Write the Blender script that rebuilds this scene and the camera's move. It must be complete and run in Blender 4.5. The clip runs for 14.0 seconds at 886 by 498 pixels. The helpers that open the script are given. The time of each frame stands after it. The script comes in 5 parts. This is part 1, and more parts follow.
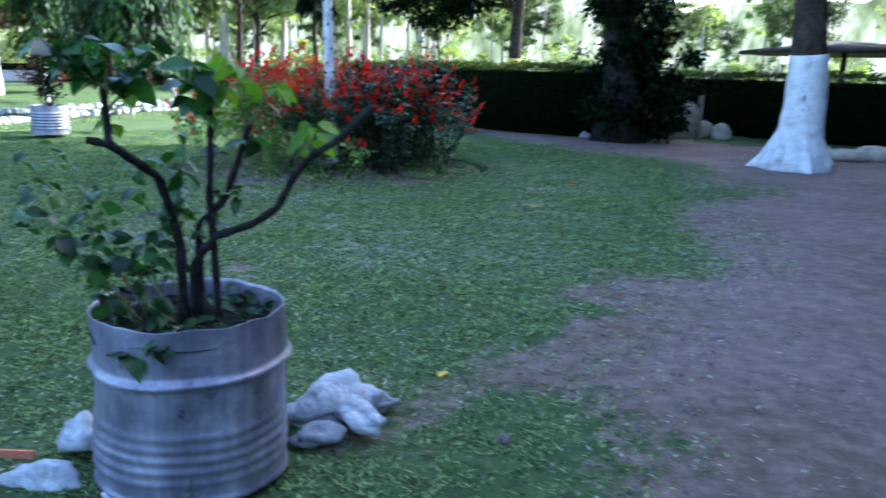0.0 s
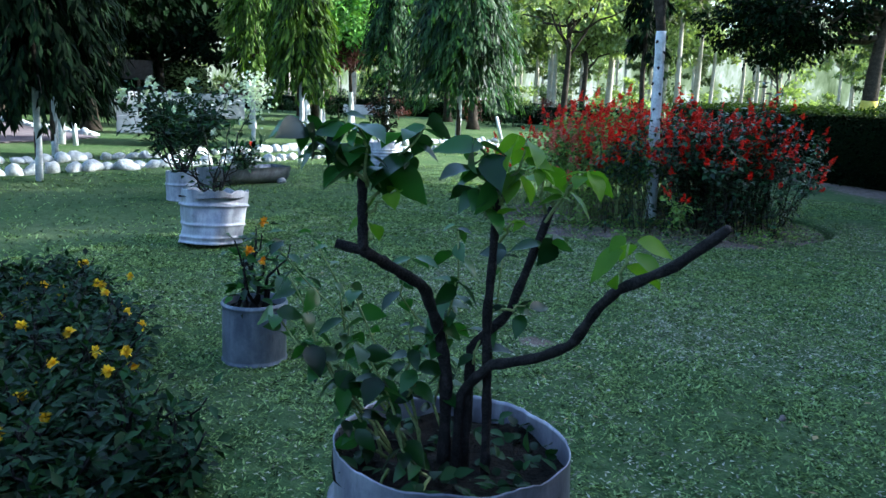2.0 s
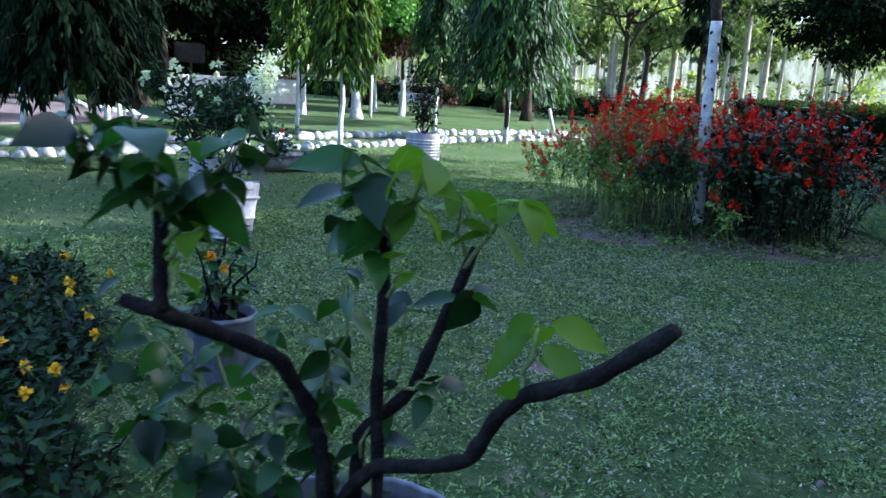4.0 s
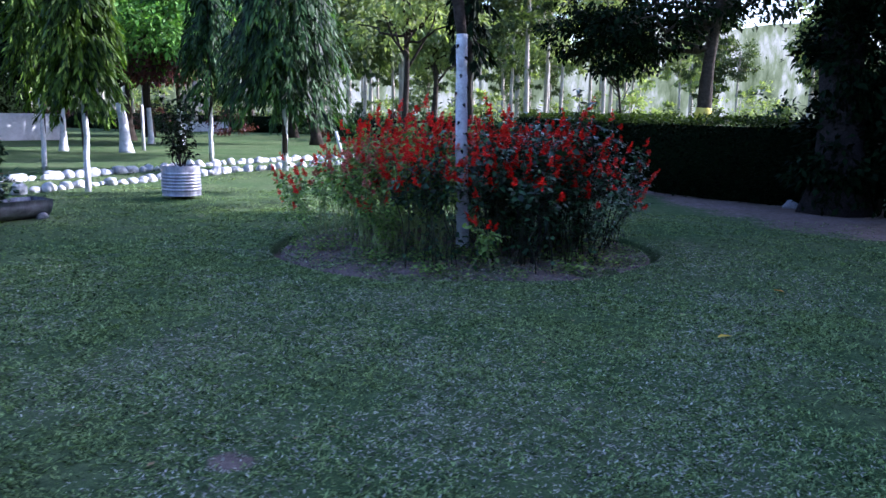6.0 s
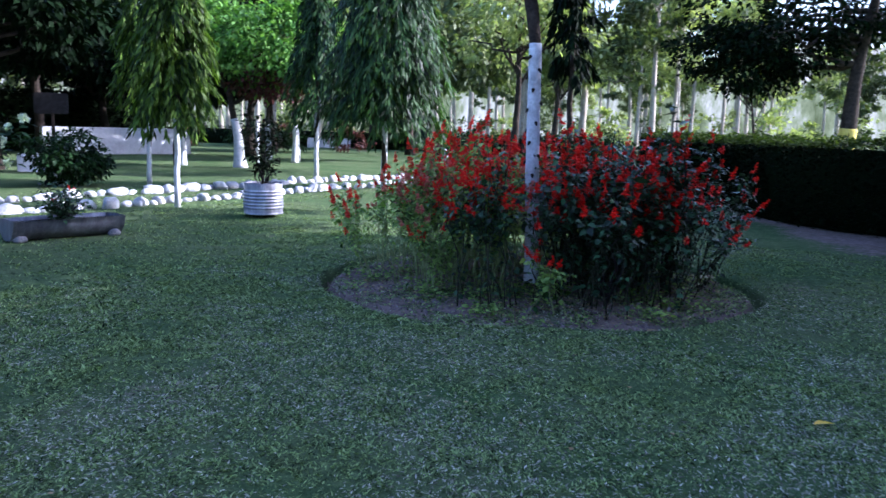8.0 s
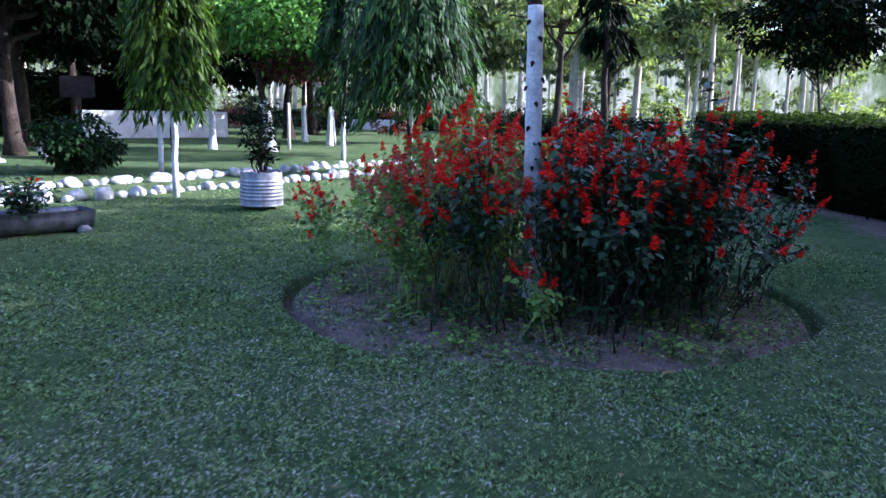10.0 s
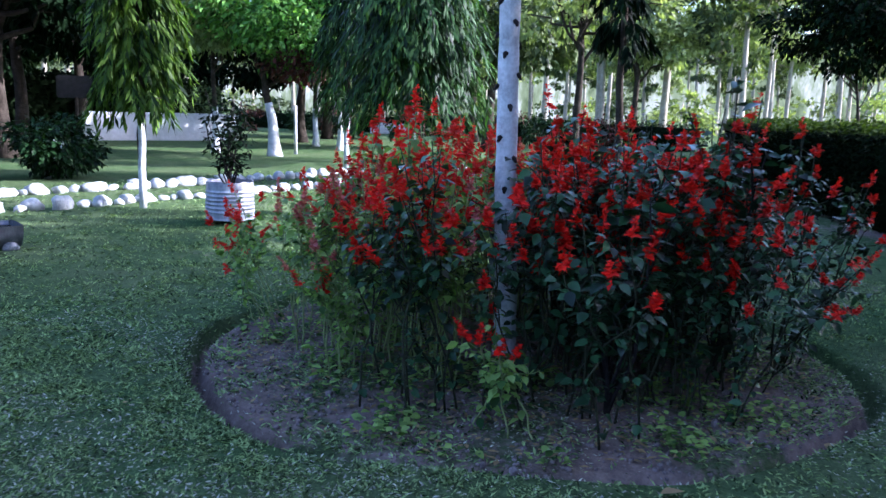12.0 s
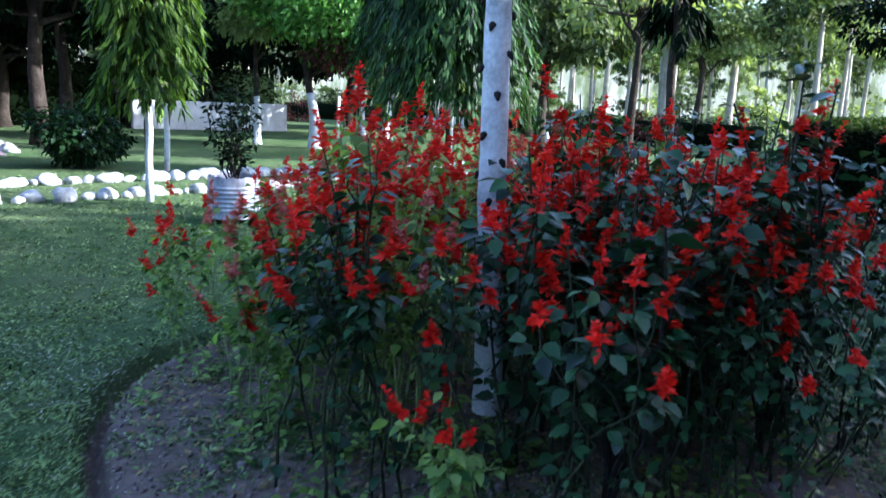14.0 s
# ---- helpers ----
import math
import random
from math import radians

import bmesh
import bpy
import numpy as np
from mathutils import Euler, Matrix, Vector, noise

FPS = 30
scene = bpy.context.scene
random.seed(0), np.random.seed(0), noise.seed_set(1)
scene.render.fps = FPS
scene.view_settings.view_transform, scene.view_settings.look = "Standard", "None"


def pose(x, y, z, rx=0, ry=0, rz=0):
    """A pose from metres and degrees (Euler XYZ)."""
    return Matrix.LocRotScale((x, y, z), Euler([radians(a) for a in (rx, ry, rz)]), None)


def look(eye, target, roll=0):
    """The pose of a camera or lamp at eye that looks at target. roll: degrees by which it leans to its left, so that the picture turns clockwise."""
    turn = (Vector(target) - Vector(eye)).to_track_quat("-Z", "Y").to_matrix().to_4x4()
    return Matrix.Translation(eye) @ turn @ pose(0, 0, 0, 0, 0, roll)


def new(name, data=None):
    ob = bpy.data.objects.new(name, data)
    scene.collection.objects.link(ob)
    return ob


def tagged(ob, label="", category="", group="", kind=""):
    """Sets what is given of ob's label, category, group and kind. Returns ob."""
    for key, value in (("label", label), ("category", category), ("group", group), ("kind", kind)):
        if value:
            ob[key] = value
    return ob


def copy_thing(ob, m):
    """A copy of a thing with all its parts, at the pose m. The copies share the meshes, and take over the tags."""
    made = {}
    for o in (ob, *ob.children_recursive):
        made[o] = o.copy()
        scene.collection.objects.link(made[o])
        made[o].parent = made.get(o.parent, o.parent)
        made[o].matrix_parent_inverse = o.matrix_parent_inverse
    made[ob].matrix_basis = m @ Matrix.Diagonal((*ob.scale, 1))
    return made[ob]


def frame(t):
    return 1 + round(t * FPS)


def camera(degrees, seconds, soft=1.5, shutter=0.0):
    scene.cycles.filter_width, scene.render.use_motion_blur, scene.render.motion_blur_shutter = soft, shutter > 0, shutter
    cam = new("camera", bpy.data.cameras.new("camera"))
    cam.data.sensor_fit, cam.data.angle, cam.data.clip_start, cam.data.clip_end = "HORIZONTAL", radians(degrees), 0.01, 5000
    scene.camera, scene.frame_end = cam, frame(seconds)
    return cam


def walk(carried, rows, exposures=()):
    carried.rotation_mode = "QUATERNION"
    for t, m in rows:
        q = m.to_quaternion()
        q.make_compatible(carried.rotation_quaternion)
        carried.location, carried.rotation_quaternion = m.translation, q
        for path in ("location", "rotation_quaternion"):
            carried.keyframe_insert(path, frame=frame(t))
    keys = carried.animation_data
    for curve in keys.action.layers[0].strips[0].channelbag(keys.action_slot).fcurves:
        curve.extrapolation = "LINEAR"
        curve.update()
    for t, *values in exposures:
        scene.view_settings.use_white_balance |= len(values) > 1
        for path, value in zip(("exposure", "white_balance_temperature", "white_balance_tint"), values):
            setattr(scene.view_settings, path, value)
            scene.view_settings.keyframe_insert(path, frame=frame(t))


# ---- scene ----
cam = camera(58.1, 14.0, soft=1.5, shutter=0.5)
PATH = [
    (0, (0.823, -0.437, 1.288), (0.535, 1.514, 0.842), 1.4),
    (0.5, (0.68, -0.269, 1.315), (0.159, 1.629, 0.85), 0.4),
    (0.7, (0.657, -0.232, 1.304), (0.031, 1.643, 0.873), 0.4),
    (1, (0.614, -0.131, 1.328), (-0.143, 1.699, 0.913), 1.3),
    (1.5, (0.623, 0.048, 1.376), (-0.324, 1.799, 1.014), 2.0),
    (2, (0.607, 0.202, 1.384), (-0.411, 1.908, 1.003), 2.2),
    (2.2, (0.588, 0.261, 1.383), (-0.437, 1.962, 0.998), 1.8),
    (4.3, (0.577, 0.934, 1.406), (-0.558, 2.557, 0.991), 3.7),
    (4.5, (0.582, 1.03, 1.402), (-0.49, 2.694, 0.984), 3.0),
    (5, (0.554, 1.327, 1.426), (-0.364, 3.094, 1.075), 3.2),
    (5.5, (0.575, 1.533, 1.42), (-0.205, 3.364, 1.057), 1.0),
    (6, (0.708, 1.785, 1.419), (-0.02, 3.641, 1.079), 1.1),
    (6.5, (0.778, 1.979, 1.418), (-0.018, 3.802, 1.045), 1.7),
    (7, (0.778, 2.262, 1.422), (-0.041, 4.083, 1.092), 1.2),
    (7.5, (0.791, 2.537, 1.431), (-0.106, 4.32, 1.098), -0.4),
    (8, (0.87, 2.838, 1.435), (-0.145, 4.561, 1.132), 1.6),
    (8.2, (0.865, 2.96, 1.432), (-0.173, 4.661, 1.082), 1.0),
    (10.3, (0.627, 4.463, 1.49), (-0.514, 6.096, 1.139), 0.8),
    (10.5, (0.573, 4.625, 1.502), (-0.554, 6.268, 1.154), -0.2),
    (11, (0.486, 4.932, 1.493), (-0.615, 6.585, 1.113), -0.6),
    (11.5, (0.438, 5.267, 1.487), (-0.72, 6.897, 1.177), 1.4),
    (12, (0.324, 5.575, 1.472), (-0.861, 7.178, 1.126), 1.6),
    (12.5, (0.179, 5.869, 1.48), (-1.002, 7.468, 1.103), -0.7),
    (13, (0.156, 6.123, 1.467), (-1.067, 7.693, 1.097), 0.3),
    (13.5, (0.127, 6.402, 1.464), (-1.156, 7.909, 1.042), 1.2),
    (14, (0.029, 6.66, 1.463), (-1.269, 8.169, 1.096), 2.4),
]
walk(cam, [(t, look(eye, target, roll)) for t, eye, target, roll in PATH],
     exposures=[(0, 2.75, 5350, 10), (0.8, 2.28, 5450, 1), (1.6, 2.2, 5450, 0), (5, 2.02, 5280, 19), (6, 1.88, 5180, 27), (8, 1.94, 5180, 26), (12, 2.16, 5180, 21), (14, 2.3, 5250, 13)])

# ---- light ----
SUN_ELEVATION, SUN_AZIMUTH = 27.0, 52.0      # azimuth from +y towards +x
world = bpy.data.worlds.new("sky")
scene.world = world
world.use_nodes = True
wt = world.node_tree
sky = wt.nodes.new("ShaderNodeTexSky")
sky.sky_type = "NISHITA"
sky.sun_disc = False
sky.sun_elevation = radians(SUN_ELEVATION)
sky.sun_rotation = radians(SUN_AZIMUTH)
sky.dust_density = 2.0
wt.links.new(sky.outputs[0], wt.nodes["Background"].inputs[0])
wt.nodes["Background"].inputs[1].default_value = 0.14
sun_data = bpy.data.lights.new("sun", "SUN")
sun_data.energy, sun_data.angle, sun_data.color = 4.0, radians(0.6), (1.0, 0.93, 0.82)
sun = new("sun", sun_data)
se, sa = radians(SUN_ELEVATION), radians(SUN_AZIMUTH)
sun.matrix_world = look((60 * math.sin(sa) * math.cos(se), 60 * math.cos(sa) * math.cos(se), 60 * math.sin(se)), (0, 0, 0))

rng = np.random.default_rng(7)


# ---- materials ----
def mat_base(name):
    m = bpy.data.materials.new(name)
    m.use_nodes = True
    nt = m.node_tree
    return m, nt, nt.nodes["Principled BSDF"]


def ramp(nt, stops, fac):
    r = nt.nodes.new("ShaderNodeValToRGB")
    e = r.color_ramp.elements
    while len(e) < len(stops):
        e.new(0.5)
    for el, (p, c) in zip(e, stops):
        el.position, el.color = p, (*c, 1)
    nt.links.new(fac, r.inputs[0])
    return r.outputs[0]


def noise_fac(nt, scale, detail=4, rough=0.6, vec=None):
    n = nt.nodes.new("ShaderNodeTexNoise")
    n.inputs["Scale"].default_value, n.inputs["Detail"].default_value, n.inputs["Roughness"].default_value = scale, detail, rough
    if vec is None:
        vec = nt.nodes.new("ShaderNodeTexCoord").outputs["Object"]
    nt.links.new(vec, n.inputs["Vector"])
    return n.outputs[0]


def mixc(nt, fac, a, b, mode="MIX"):
    x = nt.nodes.new("ShaderNodeMix")
    x.data_type, x.blend_type = "RGBA", mode
    for socket, v in ((x.inputs[0], fac), (x.inputs[6], a), (x.inputs[7], b)):
        if isinstance(v, (int, float)):
            socket.default_value = v
        elif isinstance(v, tuple):
            socket.default_value = (*v, 1)
        else:
            nt.links.new(v, socket)
    return x.outputs[2]


def bumped(nt, bsdf, height, strength, distance):
    b = nt.nodes.new("ShaderNodeBump")
    b.inputs["Strength"].default_value, b.inputs["Distance"].default_value = strength, distance
    nt.links.new(height, b.inputs["Height"])
    nt.links.new(b.outputs[0], bsdf.inputs["Normal"])


def rough_mat(name, dark, mid, light, scale, rough=0.9, bump=0.4, bump_scale=None, distance=0.01, metal=0.0):
    """Mottled opaque surface: two scales of noise in the colour, fine relief."""
    m, nt, b = mat_base(name)
    a, f = noise_fac(nt, scale), noise_fac(nt, scale * 7, 3)
    c = ramp(nt, ((0.3, dark), (0.5, mid), (0.7, light)), a)
    c = mixc(nt, 0.35, c, ramp(nt, ((0.35, dark), (0.65, light)), f))
    nt.links.new(c, b.inputs["Base Color"])
    b.inputs["Roughness"].default_value, b.inputs["Metallic"].default_value = rough, metal
    b.inputs["Specular IOR Level"].default_value = 0.12
    bumped(nt, b, noise_fac(nt, bump_scale or scale * 5, 5), bump, distance)
    return m


def leaf_mat(name, dark, light, through_light=0.35, rough=0.45, gloss=0.12):
    """A leaf: colour varies from leaf to leaf, light shines through."""
    m, nt, b = mat_base(name)
    g = nt.nodes.new("ShaderNodeNewGeometry")
    c = ramp(nt, ((0.0, dark), (1.0, light)), g.outputs["Random Per Island"])
    n = noise_fac(nt, 9, 2)
    c = mixc(nt, 0.5, c, mixc(nt, 1.0, c, ramp(nt, ((0.3, (0.55, 0.55, 0.55)), (0.7, (1.25, 1.25, 1.1))), n), "MULTIPLY"))
    nt.links.new(c, b.inputs["Base Color"])
    b.inputs["Roughness"].default_value = rough
    b.inputs["Specular IOR Level"].default_value = gloss
    t = nt.nodes.new("ShaderNodeBsdfTranslucent")
    warm = mixc(nt, 1.0, c, (1.3, 1.5, 0.5), "MULTIPLY")
    nt.links.new(warm, t.inputs[0])
    x = nt.nodes.new("ShaderNodeMixShader")
    x.inputs[0].default_value = through_light
    out = nt.nodes["Material Output"]
    nt.links.new(b.outputs[0], x.inputs[1])
    nt.links.new(t.outputs[0], x.inputs[2])
    nt.links.new(x.outputs[0], out.inputs[0])
    return m


# Weeping-tree leaf with sunshine put into a yellower tone.
M_ASHOKA_SUNLIT = leaf_mat("ashoka_leaf_sunlit", (0.004, 0.015, 0.003), (0.12, 0.2, 0.03))
M_ASHOKA = leaf_mat("ashoka_leaf", (0.002, 0.008, 0.004), (0.06, 0.125, 0.045))
# Near-black green: deep shade is put into the leaf colour itself.
M_SHADED = leaf_mat("shaded_leaf", (0.001, 0.003, 0.0012), (0.008, 0.019, 0.007), 0.06, 0.6, 0.03)
M_BUSH = leaf_mat("bush_leaf", (0.002, 0.008, 0.003), (0.026, 0.065, 0.022), 0.2)
M_FLOWER_TREE = leaf_mat("flower_tree_leaf", (0.025, 0.07, 0.018), (0.22, 0.42, 0.1))
M_RED_LEAF = leaf_mat("red_leaf", (0.05, 0.02, 0.02), (0.12, 0.04, 0.035), 0.2)
# Distant haze and sunshine are mixed into this pale, dull leaf green.
M_WOODS_HAZY = leaf_mat("hazy_woods_leaf", (0.13, 0.165, 0.075), (0.36, 0.4, 0.2), 0.4, 0.6, 0.2)
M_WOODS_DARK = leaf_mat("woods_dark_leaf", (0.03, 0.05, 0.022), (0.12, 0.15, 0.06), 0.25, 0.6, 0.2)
# Hedge leaf in two tones: shade in the first colour, sunlight in the second.
M_HEDGE_SHADED = leaf_mat("shaded_hedge_leaf", (0.002, 0.004, 0.002), (0.007, 0.013, 0.005), 0.06, 0.8, 0.02)
M_HEDGE_SUNLIT = leaf_mat("sunlit_hedge_leaf", (0.012, 0.024, 0.006), (0.055, 0.08, 0.018), 0.25, 0.6, 0.05)
M_PLANT = leaf_mat("plant_leaf", (0.003, 0.014, 0.003), (0.045, 0.13, 0.025), 0.35, 0.3, 0.4)
M_GLOSSY = leaf_mat("glossy_leaf", (0.002, 0.01, 0.004), (0.02, 0.065, 0.025), 0.15, 0.28, 0.35)
M_YOUNG = leaf_mat("young_leaf", (0.07, 0.15, 0.012), (0.17, 0.29, 0.025), 0.4, 0.4)
# Same salvia leaf twice: first with shade in its colour, then with light.
M_SALVIA_SHADED = leaf_mat("shaded_salvia_leaf", (0.002, 0.009, 0.004), (0.05, 0.12, 0.05), 0.15, 0.34, 0.28)
M_SALVIA_LIT = leaf_mat("lit_salvia_leaf", (0.02, 0.06, 0.015), (0.38, 0.52, 0.17), 0.4, 0.45)
M_RED = leaf_mat("red_petal", (0.6, 0.008, 0.006), (0.9, 0.035, 0.02), 0.3, 0.5, 0.2)
M_PINK = leaf_mat("faded_petal", (0.5, 0.08, 0.09), (0.72, 0.26, 0.27), 0.3, 0.6, 0.2)
M_YELLOW = leaf_mat("yellow_petal", (0.75, 0.42, 0.02), (0.85, 0.6, 0.05), 0.3, 0.5, 0.2)
M_ORANGE = leaf_mat("orange_petal", (0.8, 0.22, 0.01), (0.85, 0.4, 0.02), 0.3, 0.5, 0.2)
M_WHITE_PETAL = leaf_mat("white_petal", (0.6, 0.62, 0.6), (0.8, 0.8, 0.78), 0.3, 0.5, 0.2)
M_GRASS = leaf_mat("grass_blade", (0.003, 0.014, 0.003), (0.4, 0.53, 0.24), 0.2, 0.6, 0.06)
M_STRAW = leaf_mat("straw_blade", (0.14, 0.13, 0.12), (0.68, 0.66, 0.62), 0.2, 0.7, 0.06)
M_DRY = leaf_mat("dry_leaf", (0.2, 0.13, 0.07), (0.42, 0.3, 0.16), 0.2, 0.7, 0.2)
# Stem colour with the shade of the bed's right half put in.
M_SHADED_STEM = rough_mat("shaded_stem", (0.008, 0.01, 0.006), (0.025, 0.028, 0.016), (0.07, 0.07, 0.04), 20)
M_STEM = rough_mat("green_stem", (0.09, 0.13, 0.035), (0.2, 0.25, 0.09), (0.36, 0.38, 0.18), 20)
M_BRANCH = rough_mat("pruned_bark", (0.006, 0.005, 0.005), (0.016, 0.013, 0.013), (0.05, 0.042, 0.042), 30, 0.85, 0.8)
M_BARK = rough_mat("bark", (0.012, 0.01, 0.008), (0.035, 0.027, 0.021), (0.08, 0.063, 0.05), 5, 0.95, 0.9, 12, 0.03)
M_PALE_BARK = rough_mat("pale_bark", (0.22, 0.19, 0.15), (0.38, 0.33, 0.27), (0.55, 0.5, 0.43), 2, 0.9, 0.5, 10, 0.02)
M_LIME = rough_mat("limewash", (0.3, 0.3, 0.31), (0.6, 0.6, 0.62), (0.74, 0.75, 0.77), 7, 0.9, 0.6, 22, 0.012)
M_YELLOW_BAND = rough_mat("yellow_paint", (0.5, 0.38, 0.05), (0.62, 0.5, 0.1), (0.7, 0.58, 0.18), 5)
M_STONE = rough_mat("whitewashed_stone", (0.24, 0.25, 0.27), (0.5, 0.51, 0.53), (0.7, 0.7, 0.72), 6, 0.9, 0.8, 18, 0.03)
M_GREY_STONE = rough_mat("grey_stone", (0.14, 0.14, 0.16), (0.26, 0.26, 0.29), (0.4, 0.4, 0.43), 9, 0.9, 0.7, 25, 0.02)
M_CLOD = rough_mat("clod", (0.06, 0.045, 0.042), (0.17, 0.13, 0.125), (0.34, 0.28, 0.28), 30)
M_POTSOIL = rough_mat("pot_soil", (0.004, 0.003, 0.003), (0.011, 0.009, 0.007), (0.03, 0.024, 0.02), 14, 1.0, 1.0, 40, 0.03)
M_BRICK = rough_mat("brick", (0.4, 0.1, 0.05), (0.6, 0.19, 0.11), (0.68, 0.28, 0.18), 12)
M_PLASTER = rough_mat("white_plaster", (0.42, 0.42, 0.43), (0.58, 0.58, 0.6), (0.68, 0.68, 0.7), 1.5)
M_WOOD = rough_mat("old_wood", (0.12, 0.1, 0.08), (0.24, 0.2, 0.16), (0.36, 0.31, 0.26), 9)
M_BLACK = rough_mat("black_board", (0.01, 0.01, 0.011), (0.02, 0.02, 0.022), (0.035, 0.035, 0.04), 8, 0.6)
M_PAVE = rough_mat("pale_paving", (0.1, 0.08, 0.09), (0.17, 0.135, 0.15), (0.24, 0.2, 0.21), 3)


def metal_mat(name, dark, mid, light, metal, rough):
    """Painted, weathered sheet steel with streaks."""
    m, nt, b = mat_base(name)
    tc = nt.nodes.new("ShaderNodeTexCoord")
    mp = nt.nodes.new("ShaderNodeMapping")
    mp.inputs["Scale"].default_value = (9, 9, 1.6)
    nt.links.new(tc.outputs["Object"], mp.inputs[0])
    streak = noise_fac(nt, 1.5, 6, 0.7, mp.outputs[0])
    blot = noise_fac(nt, 7, 5, 0.7)
    c = ramp(nt, ((0.28, dark), (0.5, mid), (0.72, light)), streak)
    c = mixc(nt, 0.5, c, ramp(nt, ((0.3, dark), (0.48, mid), (0.7, light)), blot))
    rust = ramp(nt, ((0.64, (0, 0, 0)), (0.72, (1, 1, 1))), noise_fac(nt, 16, 5, 0.75))
    c = mixc(nt, rust, c, (0.17, 0.13, 0.11))
    nt.links.new(c, b.inputs["Base Color"])
    b.inputs["Metallic"].default_value = metal
    nt.links.new(ramp(nt, ((0.3, (rough - 0.12,) * 3), (0.7, (rough + 0.15,) * 3)), blot), b.inputs["Roughness"])
    bumped(nt, b, noise_fac(nt, 22, 4), 0.25, 0.006)
    return m


M_DRUM = metal_mat("weathered_drum", (0.07, 0.068, 0.1), (0.22, 0.21, 0.27), (0.52, 0.5, 0.58), 0.4, 0.36)
M_PAINTED_DRUM = metal_mat("white_painted_drum", (0.1, 0.1, 0.14), (0.3, 0.3, 0.36), (0.58, 0.58, 0.64), 0.2, 0.42)
M_PIPE = metal_mat("galvanised_pipe", (0.05, 0.055, 0.08), (0.12, 0.13, 0.17), (0.3, 0.31, 0.36), 0.4, 0.45)


# ---- mesh helpers ----
def mesh_from(name, verts, faces):
    """Mesh from numpy arrays, all faces with the same number of corners."""
    me = bpy.data.meshes.new(name)
    v, f = np.asarray(verts, dtype=np.float32), np.asarray(faces, dtype=np.int32)
    k = f.shape[1]
    me.vertices.add(len(v))
    me.vertices.foreach_set("co", v.ravel())
    me.loops.add(f.size)
    me.loops.foreach_set("vertex_index", f.ravel())
    me.polygons.add(len(f))
    me.polygons.foreach_set("loop_start", np.arange(0, f.size, k, dtype=np.int32))
    me.update(calc_edges=True)
    me.validate()
    return me


def place(name, me, material, parent=None, label="", smooth=False):
    """Links a mesh as one object under a thing or part."""
    me.materials.append(material)
    if smooth:
        me.polygons.foreach_set("use_smooth", np.ones(len(me.polygons), dtype=bool))
    ob = new(name, me)
    if parent:
        ob.parent = parent
    return tagged(ob, label=label)


def unit(a):
    return a / np.maximum(np.linalg.norm(a, axis=-1, keepdims=True), 1e-9)


def leaf_arrays(p, axis, up, length, width, fine=False, droop=0.25, fold=0.25):
    """Leaves at p along axis; coarse: folded kite, fine: ovate blade with a midrib."""
    p, axis = np.asarray(p, float), unit(np.asarray(axis, float))
    side = unit(np.cross(axis, up))
    nrm = np.cross(side, axis)
    L, W = np.asarray(length)[:, None], np.asarray(width)[:, None]
    n = len(p)
    if fine == "high":
        rows = ((0.06, 0.3), (0.15, 0.64), (0.28, 0.93), (0.42, 1.0), (0.57, 0.88), (0.71, 0.64), (0.84, 0.36), (0.94, 0.13))
        vs = [p]
        for t, w in rows:
            c = p + axis * L * (t - 0.12 * droop * t * t) - nrm * L * droop * t ** 1.8
            rise = nrm * W * (fold * w * 0.5 + 0.03 * math.sin(t * 23))
            vs += [c + side * W * 0.5 * w + rise, c, c - side * W * 0.5 * w + rise]
        vs.append(p + axis * L * (1 - 0.12 * droop) - nrm * L * droop)
        k = len(vs)
        v = np.stack(vs, 1).reshape(-1, 3)
        i = np.arange(n)[:, None] * k
        tri = [[0, 1, 2], [0, 2, 3], [k - 4, k - 1, k - 3], [k - 3, k - 1, k - 2]]
        for a in range(1, k - 5, 3):
            tri += [[a, a + 3, a + 4], [a, a + 4, a + 1], [a + 1, a + 4, a + 5], [a + 1, a + 5, a + 2]]
        return v, np.concatenate([i + t for t in tri], 1).reshape(-1, 3)
    if not fine:
        mid = p + axis * L * 0.45 - nrm * W * fold
        vs = [p, mid + side * W * 0.5 + nrm * W * fold, p + axis * L - nrm * L * droop, mid - side * W * 0.5 + nrm * W * fold]
        v = np.stack(vs, 1).reshape(-1, 3)
        i = np.arange(n)[:, None] * 4
        f = np.concatenate([i + [0, 1, 2], i + [0, 2, 3]], 1).reshape(-1, 3)
        return v, f
    vs = [p]
    for t, w in ((0.18, 0.62), (0.42, 1.0), (0.72, 0.66)):
        c = p + axis * L * t - nrm * L * droop * t * t
        vs += [c + side * W * 0.5 * w + nrm * W * fold * w * 0.5, c, c - side * W * 0.5 * w + nrm * W * fold * w * 0.5]
    vs.append(p + axis * L - nrm * L * droop)
    v = np.stack(vs, 1).reshape(-1, 3)
    i = np.arange(n)[:, None] * 11
    tri = [[0, 1, 2], [0, 2, 3], [7, 10, 8], [8, 10, 9]]
    for a in (1, 4):
        tri += [[a, a + 3, a + 4], [a, a + 4, a + 1], [a + 1, a + 4, a + 5], [a + 1, a + 5, a + 2]]
    f = np.concatenate([i + t for t in tri], 1).reshape(-1, 3)
    return v, f


def join(parts):
    vs, fs, off = [], [], 0
    for v, f in parts:
        vs.append(np.asarray(v))
        fs.append(np.asarray(f) + off)
        off += len(v)
    return np.concatenate(vs), np.concatenate(fs)


